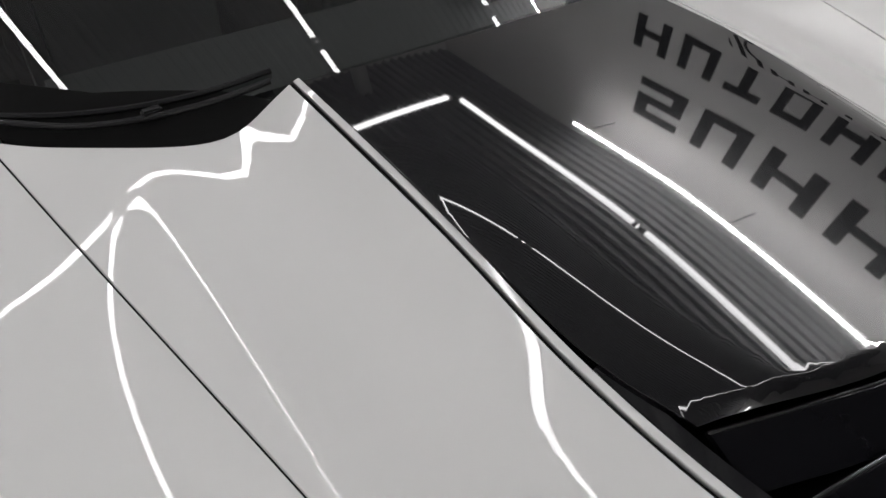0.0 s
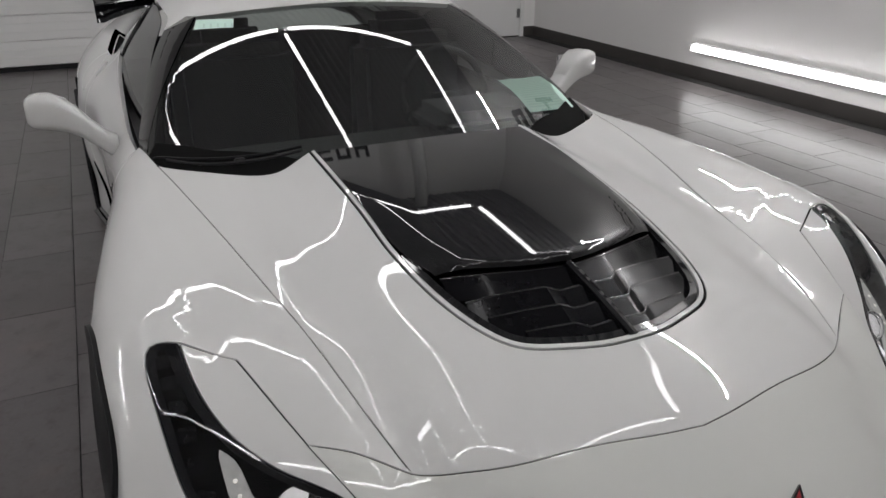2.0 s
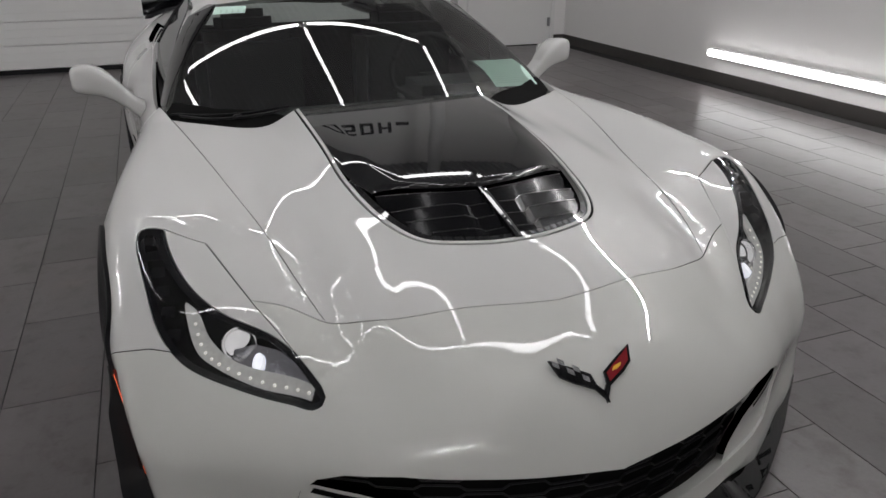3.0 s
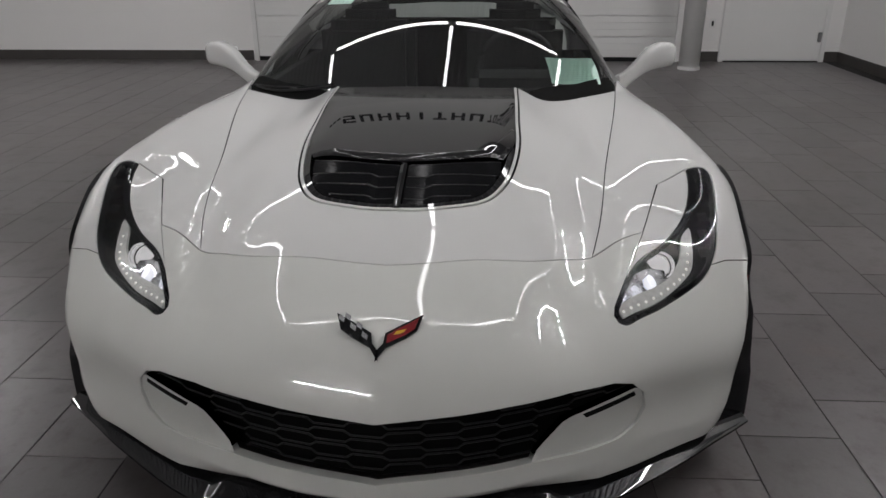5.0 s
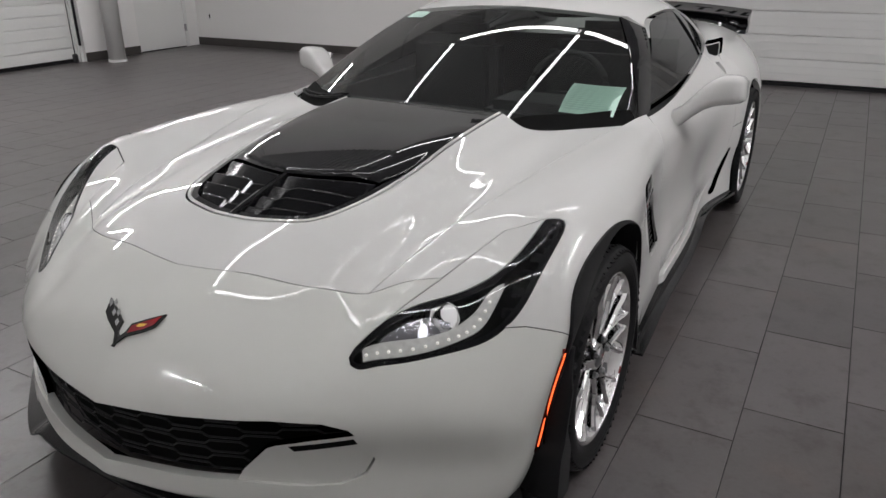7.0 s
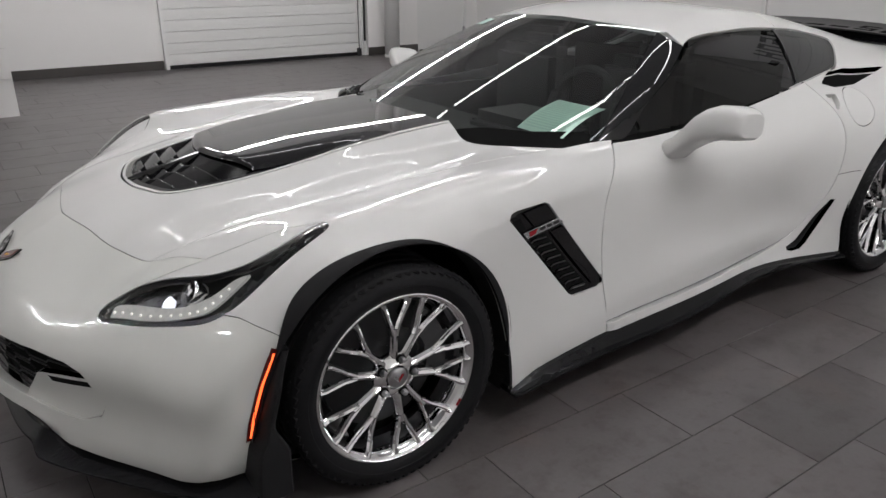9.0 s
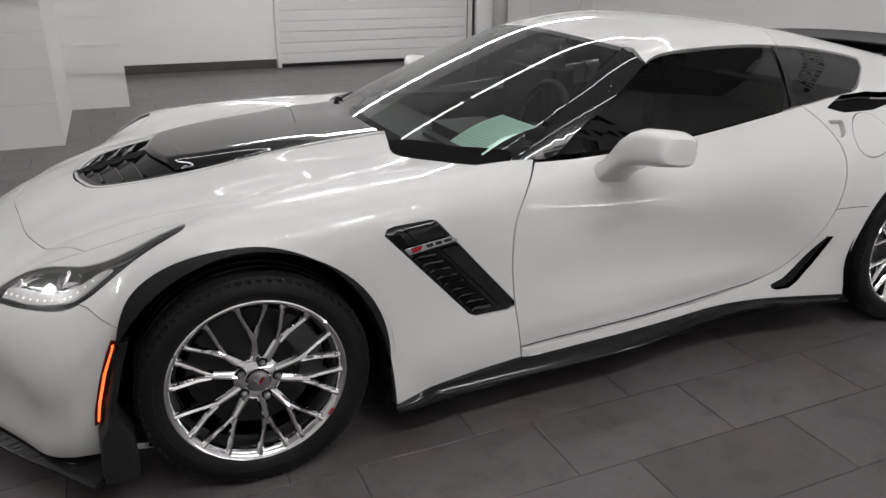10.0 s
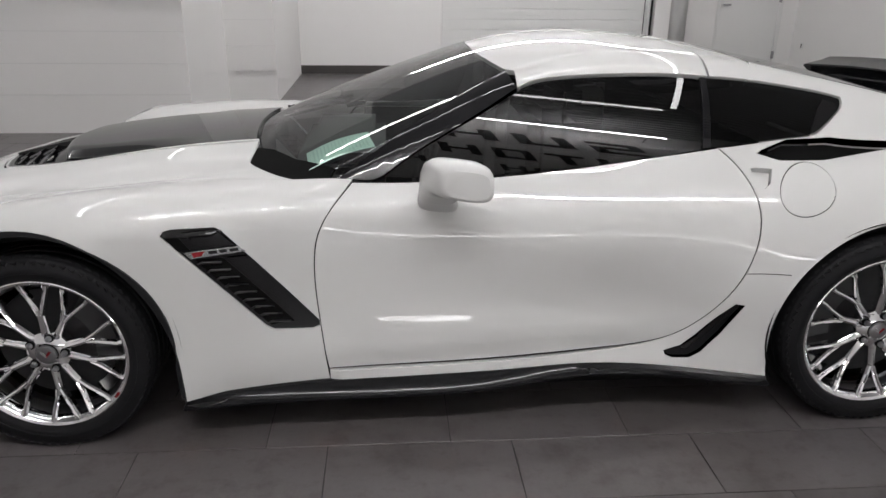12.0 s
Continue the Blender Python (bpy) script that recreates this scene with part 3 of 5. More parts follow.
DECK = on_top([(2.36, .44), (2.7, .46), (3.1, .50), (3.45, .52)], f=f_all)


def full(half):
    """A loop over both sides from a half that starts and ends on the middle line."""
    return joined(half, mirrored(half[::-1]))


hood = skin("hood", "top", f_body, full(joined(HOOD_FRONT[::-1], HOOD_GAP[::-1], COWL, OPENING)), PAINT, car, "white painted hood", gap=.0016)
bumper_half = np.concatenate([HOOD_FRONT[::-1], NOSE_SEAM[1:], LAMP_SEAM[:i_se][::-1], LAMP_OUT[i_lo:][::-1][1:], FENDER_SEAM[1:], BUMPER_ARCH[1:], CHIN])
bumper = skin("front_bumper", "fan", f_body, full(bumper_half), BUMPER_PAINT, car, "white painted front bumper", holes=[full(GRILLE)], gap=.0010)
for s in (-1, 1):
    side = (lambda P: P) if s > 0 else mirrored
    loop = joined(HOOD_GAP[::-1], PILLAR_FOOT[1:], DOOR_FRONT[1:], SILL_F[1:], ARCH_TOP[::-1][1:], FENDER_SEAM[::-1][1:], LAMP_OUT[:i_lo][::-1], LAMP_SEAM[i_se:][::-1], NOSE_SEAM[::-1][1:])
    fender = skin("front_fender", "fan", f_all, side(loop), PAINT, car, "white painted front fender", holes=[side(SIDE_VENT)], gap=.0013, s=s, crease=[side(FENDER_TUCK)])
    door = skin("door", "side", f_door, side(joined(SILL_LINE, DOOR_REAR[1:], DOOR_FRONT[::-1])), PAINT, car, "white painted door", gap=.0032, s=s, crease=[side(DOOR_CREASE), side(DOOR_TUCK)])
    loop = joined(DOOR_REAR, on_side([(.869, .229), (.869, .194)]), on_side([(.869, .194), (1.2, .204), (1.5, .214), (1.73, .216), (2.0, .198), (2.343, .175)]), REAR_ARCH[1:], on_side([(3.09, .2), (3.36, .25), (3.42, .6), (3.42, .9)]), DECK[::-1], on_top([(2.36, .44), (2.33, .52)], f=f_cabin), WINDOW_TOP[np.argmin(np.abs(WINDOW_TOP[:, 0] - 2.30)):], WINDOW_TAIL[1:])
    GILL = on_side([(2.232, .440), (2.205, .440), (2.155, .385), (2.10, .315), (2.055, .272), (2.0, .252), (2.005, .240), (2.03, .230), (2.085, .232), (2.12, .255), (2.17, .32)], round_=False)
    FUEL = on_side([(2.41 + .087 * math.cos(k) + .022 * math.sin(k), .812 + .073 * math.sin(k)) for k in np.linspace(0, 2 * math.pi, 40)[:-1]], f=f_all, round_=False)
    SCOOP = on_top([(2.28, .758), (2.40, .714), (2.56, .697), (2.86, .728), (2.72, .753), (2.5, .786), (2.35, .780)], f=f_all, round_=False)
    HANDLE = on_side([(2.247, .868), (2.262, .868), (2.314, .866), (2.296, .831), (2.276, .817), (2.258, .813)], f=f_all, round_=False)
    quarter = skin("rear_quarter", "fan", f_all, side(loop), PAINT, car, "white painted rear fender and rocker", holes=[side(GILL), side(FUEL), side(SCOOP), side(HANDLE)], gap=.002, flange=.032, s=s)
    skin("fuel_door", "side", f_all, side(FUEL), PAINT, quarter, "round white fuel door", gap=.0015, s=s)
    skin("handle_pocket", "side", f_all, side(HANDLE), PAINT, quarter, "white recess behind the door edge for opening it", gap=0, flange=0, out=-.022, s=s)
    skin("rear_gill", "side", f_all, side(GILL), PLASTIC, quarter, "black gill ahead of the rear wheel", gap=0, flange=.01, out=-.022, s=s)
    skin("gill_blade", "side", f_all, side(on_side([(2.225, .437), (2.20, .43), (2.10, .30), (2.055, .262), (2.075, .258), (2.12, .298)], round_=False)), BLACK, quarter, "black gill blade", gap=0, flange=.015, out=-.010, s=s)
    skin("rear_scoop", "top", f_all, side(SCOOP), DARK, quarter, "black scoop behind the side window", gap=0, flange=0, out=-.035)
roof_half = joined(SCREEN_TOP[::-1], WINDOW_TOP[:np.argmin(np.abs(WINDOW_TOP[:, 0] - 2.16))], on_top([(2.16, .575), (2.165, .4), (2.16, .2), (2.15, 0)], f=f_cabin))
roof = skin("roof", "top", f_cabin, full(roof_half), PAINT, car, "white painted roof panel", gap=.002)
hoop_half = joined(on_top([(2.155, 0), (2.165, .2), (2.17, .4), (2.165, .575)], f=f_cabin), WINDOW_TOP[np.argmin(np.abs(WINDOW_TOP[:, 0] - 2.17)):np.argmin(np.abs(WINDOW_TOP[:, 0] - 2.325))], on_top([(2.325, .548), (2.352, .44), (2.334, .25), (2.314, 0)], f=f_cabin))
skin("roof_hoop", "top", f_cabin, full(hoop_half), PAINT, car, "white painted roof hoop", gap=.002)
screen_half = joined(on_top([(.53, 0), (.54, .3), (.60, .5), (.72, .66), (.86, .775)], f=f_cabin), SCREEN_SIDE[1:], SCREEN_TOP[1:])
skin("windscreen", "top", f_cabin, full(screen_half), SCREEN, car, "sloping tinted windscreen", gap=.001, flange=0).visible_shadow = False
hatch_half = joined(HATCH, on_top([(2.36, .44), (2.7, .455), (3.1, .49), (3.4, .5)], f=f_all), on_top([(3.4, .5), (3.42, .25), (3.42, 0)], f=f_all))
skin("rear_hatch", "top", f_all, full(hatch_half), BLACK, car, "dark rear hatch glass", gap=.003)
for s in (-1, 1):
    side = (lambda P: P) if s > 0 else mirrored
    skin("windscreen_pillar", "side", f_cabin, side(joined(SCREEN_SIDE, on_side([(1.50, 1.098), (1.30, .99), (1.12, .89), (1.03, .835), (.957, .834)], f=f_cabin), on_top([(.957, .782), (.90, .78)], f=f_cabin))), BLACK, car, "gloss black windscreen pillar", gap=.001, s=s)
    glass_loop = joined(on_side([(1.03, .835), (1.12, .89), (1.30, .99), (1.50, 1.098)], f=f_cabin), WINDOW_TOP[1:np.argmin(np.abs(WINDOW_TOP[:, 0] - 2.13))], on_side([(2.13, 1.13), (2.10, .921)], f=f_cabin), on_side([(2.10, .921), (1.9, .893), (1.637, .862), (1.35, .838), (1.111, .828), (1.03, .835)], f=f_cabin))
    skin("door_window", "side", f_pane, side(glass_loop), TINT, car, "dark tinted door window", gap=.003, out=-.012, s=s, flange=.004)
    q_loop = joined(on_side([(2.130, .923), (2.153, 1.130)], f=f_cabin), WINDOW_TOP[np.argmin(np.abs(WINDOW_TOP[:, 0] - 2.17)):], WINDOW_TAIL[1:-2])
    skin("quarter_window", "side", f_quarter, side(q_loop), TINT, car, "dark tinted rear quarter window", gap=.003, out=-.006, s=s, flange=.004)
    skin("door_pillar", "side", f_cabin, side(on_side([(2.10, .923), (2.13, 1.131), (2.153, 1.130), (2.130, .925)], f=f_cabin, round_=False)), BLACK, car, "gloss black door pillar", gap=.001, out=-.003, s=s)
inner = on_top([(.590, .336), (.38, .333), (.16, .328), (.02, .322), (-.06, .305), (-.115, .285)])
lip = on_top([(-.115, .285), (-.15, .2), (-.18, .1), (-.195, 0)])
insert_half = joined(on_top([(.562, 0), (.572, .2), (.590, .336)]), inner[1:], lip[1:])
skin("hood_insert", "top", f_dome, full(insert_half), BLACK, hood, "gloss black raised hood insert", gap=.0, flange=.03, step=.012)


# ---- the car: trim, lamps, openings ----
def inset_line(line, d):
    """A line on the top skin moved sideways towards the middle of the car by d."""
    U = line[:, :2]
    t = np.gradient(U, axis=0)
    t /= np.linalg.norm(t, axis=1)[:, None]
    n = np.column_stack([-t[:, 1], t[:, 0]])
    if n[:, 1].mean() > 0:
        n = -n
    V = U + n * d
    V[-1] = (U[-1, 0] + d, 0)
    V[0, 0] = U[0, 0]
    return lift_top(f_body, V, 1)


def sheet(name, rows, mat, parent, label="", closed=False, smooth=True):
    """A mesh through rows of places, all rows of one length."""
    bm = bmesh.new()
    R = [[bm.verts.new(p) for p in row] for row in rows]
    for a, b in zip(R, R[1:]):
        m = len(a)
        for j in range(m if closed else m - 1):
            bm.faces.new((a[j], a[(j + 1) % m], b[(j + 1) % m], b[j]))
    if closed:
        bm.faces.new(R[0][::-1])
        bm.faces.new(R[-1])
    ob = part(name, bm, mat, parent, label, smooth=False)
    if smooth:
        ob.data.polygons.foreach_set("use_smooth", [True] * len(ob.data.polygons))
        ob.data.set_sharp_from_angle(angle=radians(35))
    return ob


def lathe(profile, seg=64, y_sign=1):
    """Turned round the y axis: (radius, y) pairs."""
    bm = bmesh.new()
    R = []
    for r, y in profile:
        R.append([bm.verts.new((r * math.cos(k), y * y_sign, r * math.sin(k))) for k in [2 * math.pi * j / seg for j in range(seg)]])
    for a, b in zip(R, R[1:]):
        for j in range(seg):
            bm.faces.new((a[j], a[(j + 1) % seg], b[(j + 1) % seg], b[j]))
    return bm


def plate(outline, n, o, u, depth, bm=None):
    """A flat shape extruded along n: outline in (u, v) from o, v = n x u."""
    bm = bm or bmesh.new()
    n, o, u = Vector(n).normalized(), Vector(o), Vector(u).normalized()
    v = n.cross(u)
    top = [bm.verts.new(o + u * p[0] + v * p[1] + n * depth) for p in outline]
    low = [bm.verts.new(o + u * p[0] + v * p[1]) for p in outline]
    bm.faces.new(top)
    bm.faces.new(low[::-1])
    for i in range(len(top)):
        j = (i + 1) % len(top)
        bm.faces.new((top[i], low[i], low[j], top[j]))
    return bm


def soft(ob, angle=35):
    ob.data.polygons.foreach_set("use_smooth", [True] * len(ob.data.polygons))
    ob.data.set_sharp_from_angle(angle=radians(angle))
    return ob


# hood opening: white border stripe, black frame, louvres and middle bar
stripe_out, stripe_in, frame_out, frame_in = (inset_line(OPENING, d) for d in (.006, .0145, .018, .034))
skin("hood_stripe", "top", f_body, joined(stripe_out, mirrored(stripe_out[::-1]), mirrored(stripe_in), stripe_in[::-1]), PAINT, hood, "thin white border round the hood insert", gap=0, flange=.02, step=.02)
cut = int(np.argmin(np.abs(frame_out[:, 0] + .02)))
skin("vent_frame", "top", f_body, joined(frame_out[cut:], mirrored(frame_out[cut:][::-1]), mirrored(frame_in[cut:]), frame_in[cut:][::-1]), BLACK, hood, "gloss black vent frame", gap=0, flange=.05, step=.02, out=-.003)
skin("vent_floor", "top", f_body, full(joined(on_top([(.02, 0), (.02, .33)]), OPENING[np.argmin(np.abs(OPENING[:, 0] - .02)):])), DARK, hood, "", gap=0, flange=0, out=-.07)
for k in range(4):
    near = frame_in[cut:]
    for s in (-1, 1):
        a1 = float(np.interp(.19 + .056 * k, -near[:, 0], near[:, 1])) - .002
        aa = np.linspace(.012, a1, 34)
        if k:
            xs = -.208 - .056 * k + .020 * np.clip((aa - .067) / .022, 0, 1) + .15 * np.maximum(aa - .089, 0)
        else:
            xs = np.interp(aa, [0, .1, .2, .29], [-.199, -.184, -.154, -.12])
        back = lift_top(f_body, np.column_stack([xs, s * aa]), 1)
        rows = [back + [dx, 0, dz] for dx, dz in ((-.003, -.0058), (.002, -.005), (.0045, -.010), (-.054, -.040), (-.058, -.033))]
        blade_ = sheet("louvre", np.stack(rows, 1), LOUVRE, hood, "satin black vent louvre", closed=True, smooth=False)
        part("louvre_edge", tube((back + [.001, 0, -.0062]).tolist(), .0028, 8), BLACK, blade_, "gloss black louvre edge", smooth=True)
bar = lift_top(f_body, np.column_stack([np.linspace(-.19, -.428, 14), np.zeros(14)]), 1)
sheet("vent_bar", [[p + Vector(d) for d in ((0, -.012, -.02), (0, -.009, .002), (0, 0, .005), (0, .009, .002), (0, .012, -.02))] for p in map(Vector, bar)], BLACK, hood, "gloss black middle bar of the vent", closed=True)

# grille
skin("grille_backing", "fan", f_body, full(GRILLE), DARK, bumper, "", gap=-.01, flange=0, out=-.075)
for k in range(7):
    z = .288 + .0225 * k
    pts, a, up = [], -.60, k % 2 == 0
    while a < .60:
        w = .070
        zz = z + (.0055 if up else -.0055)
        pts += [(a, zz), (min(a + w, .6), zz)]
        a += w + .014
        up = not up
    P = np.array(pts)
    keep = inside(P, full(GRILLE)[:, 1:]) & (np.abs(P[:, 0]) < .34 + (P[:, 1] - .27) * 1.1 + (.25 if z > .385 else 0))
    P = P[keep]
    if len(P) < 4:
        continue
    Q = march(f_body, np.column_stack([0 * P[:, 0] + .1, P]), np.tile([-1., 0, 0], (len(P), 1)), 0, 1.3)
    Q[:, 0] += .032
    part("grille_slat", tube(Q.tolist(), .0025, 6), PLASTIC, bumper, "black honeycomb grille slat")
for s in (-1, 1):
    side = (lambda P: P) if s > 0 else mirrored
    wedge = on_front([(.352, .279), (.425, .36), (.445, .369), (.52, .384), (.60, .394), (.617, .385), (.629, .335), (.612, .297), (.565, .275), (.5, .273)], round_=False)
    skin("brake_duct", "fan", f_body, side(wedge), BUMPER_PAINT, bumper, "white painted brake duct lip", gap=-.004, flange=.018, out=-.007, s=s)
    slot = on_front([(.47, .372), (.60, .389), (.606, .375), (.48, .358)], round_=False)
    skin("duct_slot", "fan", f_body, side(slot), DARK, bumper, "black duct slot", gap=0, flange=.004, out=-.006, s=s)

# arch flares, side markers
circle = lambda r, a0, a1, n=40: [(r * math.cos(k), .327 + r * math.sin(k)) for k in np.linspace(radians(a0), radians(a1), n)]
for s in (-1, 1):
    side = (lambda P: P) if s > 0 else mirrored
    low = on_side([(-.43, .165), (-.398, .165), (-.392, .25)], round_=False)
    inner = on_side(circle(.394, 192, -8), round_=False)
    tail = on_side([(.390, .275), (.398, .162), (.408, .162)], round_=False)
    flare = skin("arch_flare", "side", f_body, side(joined(ARCH_TOP[::-1], BUMPER_ARCH[1:], low[1:], inner, tail)), CARBON, car, "satin dark grey wheel arch flare", gap=.0, flange=.08, out=.010, s=s)

# upright fins that close the flares down to the splitter, with the side markers on them
FIN_X = lambda z: np.interp(z, BUMPER_ARCH[::-1, 2], BUMPER_ARCH[::-1, 0])
MARK_R = lambda z: float(np.interp(z, [.285, .35, .44, .532], [-.411, -.398, -.372, -.341]))


for s in (-1, 1):
    side = (lambda P: P) if s > 0 else mirrored
    rows = []
    for z in np.linspace(.128, .53, 30):
        k = min(1.0, max(0.0, (.30 - z) / .03))
        xr = (MARK_R(z) + .002) * (1 - k) + (float(FIN_X(z)) - .004) * k
        f = lift_side(f_body, np.array([[xr, max(z, .17)]]), 1)[0]
        h = min(1.0, (.53 - z) / .10)
        o = max((f[1] + .016) * (1 - h) + .986 * h, f[1] + .012)
        xb = max(-.396 + .05 * min(1.0, max(0.0, (.36 - z) / .1)), xr + .018)
        rows.append([(xr + .03, s * (f[1] - .03), z), (xr, s * (f[1] - .008), z), (xr + .004, s * (f[1] + (o - f[1]) * .8), z), (xr + .010, s * o, z), (xb, s * (o + .001), z), (xb + .006, s * (o - .006), z), (xb + .006, s * .90, z)])
    sheet("arch_fin", rows, CARBON, car, "satin dark grey fin between flare and splitter", closed=True)
    case = on_side([(-.356, .536), (-.341, .532), (-.372, .44), (-.398, .35), (-.411, .285), (-.432, .281), (-.424, .33), (-.40, .42), (-.372, .50)], round_=False)
    marker = skin("side_marker", "side", f_body, side(case), AMBER_CASE, car, "lit amber side marker lamp in a dark red case", gap=0, flange=.01, out=.004, s=s)
    lit = on_side([(-.3545, .524), (-.3500, .523), (-.3810, .44), (-.4065, .35), (-.4185, .293), (-.4225, .292), (-.4125, .35), (-.3870, .44), (-.3600, .505)], round_=False)
    skin("lit_strip", "side", f_body, side(lit), AMBER, marker, "glowing amber strip", gap=0, flange=.002, out=.0058, s=s)

# wheel housings and underside
for s in (-1, 1):
    for xc, zc, r in ((0, .327, .41), (2.71, .338, .39)):
        bm = bmesh.new()
        rows = []
        for y in (.45, .94 if xc == 0 else .955):
            rows.append([bm.verts.new((xc + r * math.cos(k), s * y, max(.12, zc + r * math.sin(k)))) for k in np.linspace(radians(-25), radians(205), 40)])
        for i in range(39):
            bm.faces.new((rows[0][i], rows[0][i + 1], rows[1][i + 1], rows[1][i]))
        bm.faces.new(rows[0])
        part("wheel_housing", bm, DARK, car, "black wheel housing")
for s in (-1, 1):
    part("housing_front", box(-.445, min(s * .55, s * .85), .135, -.415, max(s * .55, s * .85), .42), DARK, car)
part("underbody", box(-.60, -.60, .13, 3.3, .60, .17), DARK, car, "black underbody")
part("firewall", box(.45, -.7, .17, .50, .7, .80), DARK, car)
for s in (-1, 1):
    part("inner_rocker", box(.45, s * .83 - .02, .12, 2.25, s * .83 + .02, .24), DARK, car)

# side skirts
top_z, low_z = Curve((.40, .140), (.53, .164), (.64, .177), (.869, .193), (1.2, .204), (1.5, .214), (1.73, .216), (2.0, .198), (2.345, .175)), Curve((.40, .130), (.62, .141), (.9, .145), (1.3, .153), (1.43, .163), (1.6, .181), (1.93, .180), (2.35, .155))
for s in (-1, 1):
    xs = np.linspace(.405, 2.343, 60)
    zt, zb = top_z(xs), low_z(xs)
    skirt_a = FLANK(xs, zt)
    rows = [[(x, s * (a - .06), t + .012), (x, s * (a + .001), t + .001), (x, s * (a + .010), t - (t - b) * .45), (x, s * (a + .026), b + .010), (x, s * (a + .034), b + .006), (x, s * (a + .034), b), (x, s * (a - .08), b)] for x, t, b, a in zip(xs, zt, zb, skirt_a)]
    sheet("side_skirt", rows, SKIRT, car, "gloss dark grey side skirt with a lip", closed=True)

# front splitter
plan = Curve((0, -.925), (.2, -.915), (.36, -.895), (.44, -.868), (.56, -.80), (.69, -.705), (.78, -.635), (.867, -.560), (.93, -.508), (.985, -.460))
ys = np.linspace(-.985, .985, 120)
px = plan(np.abs(ys))
mid = np.clip((.46 - np.abs(ys)) / .07, 0, 1)
mid = mid * mid * (3 - 2 * mid)
rows = [[(x + .085, y * .955, .166 + .02 * m), (x + .045, y * .975, .150 + .024 * m), (x + .010 + .02 * m, y * .995, .137 + .022 * m), (x + .002 + .02 * m, y, .133 + .022 * m), (x + .02 * m, y, .128 + .022 * m), (x + .006 + .02 * m, y, .124 + .022 * m), (x + .10, y * .95, .122)] for x, y, m in zip(px, ys, mid)]
sheet("front_splitter", rows, SPLIT, car, "dark glossy front splitter", closed=True)
# side vents in the front fenders
for s in (-1, 1):
    side = (lambda P: P) if s > 0 else mirrored
    vent = skin("fender_vent", "side", f_body, side(SIDE_VENT), BLACK, car, "gloss black fender vent", gap=.0005, flange=.03, out=-.008, s=s)
    core = on_side([(.402, .700), (.44, .700), (.47, .655), (.432, .655)], round_=False)
    skin("vent_slot", "side", f_body, side(core), DARK, vent, "", gap=0, flange=.004, out=-.0065, s=s)
    for k in range(9):
        x0, z0 = .487 + .0245 * k, .610 - .0262 * k
        fin = lift_side(f_body, np.array([(x0, z0), (x0 + .012, z0 + .006), (x0 + .07, z0 + .004)]), s)
        N = gradient(f_body, fin)
        part("vent_fin", tube((fin - N * .004).tolist(), .0055, 6), BLACK, vent, "gloss black vent fin")
    pit = on_side([(.478, .628), (.56, .628), (.765, .402), (.69, .392)], round_=False)
    skin("fin_pit", "side", f_body, side(pit), DARK, vent, "", gap=0, flange=.004, out=-.0070, s=s)
    lid = on_side([(.45, .715), (.545, .722), (.60, .668), (.50, .662)], round_=False)
    skin("upper_plate", "side", f_body, side(lid), BLACK, vent, "", gap=0, flange=.008, out=-.002, s=s)
    face = on_side([(.575, .628), (.648, .632), (.838, .405), (.79, .398)], round_=False)
    skin("lower_plate", "side", f_body, side(face), BLACK, vent, "", gap=0, flange=.008, out=-.002, s=s)
    badge = skin("badge", "side", f_body, side(on_side([(.468, .632), (.452, .652), (.608, .664), (.632, .648)], round_=False)), SILVER, vent, "silver and red badge", gap=0, flange=.004, out=.001, s=s)
    skin("red_mark", "side", f_body, side(on_side([(.478, .636), (.472, .652), (.512, .655), (.502, .640)], round_=False)), RED, badge, "red slanted mark", gap=0, flange=.001, out=.0022, s=s)
    for a, b in ((.525, .548), (.556, .578), (.586, .612)):
        skin("dark_mark", "side", f_body, side(on_side([(a, .643 + (a - .5) * .07), (a - .004, .652 + (a - .5) * .07), (b - .004, .652 + (b - .5) * .07), (b, .643 + (b - .5) * .07)], round_=False)), BLACK, badge, "dark mark", gap=0, flange=.001, out=.0022, s=s, step=.01)

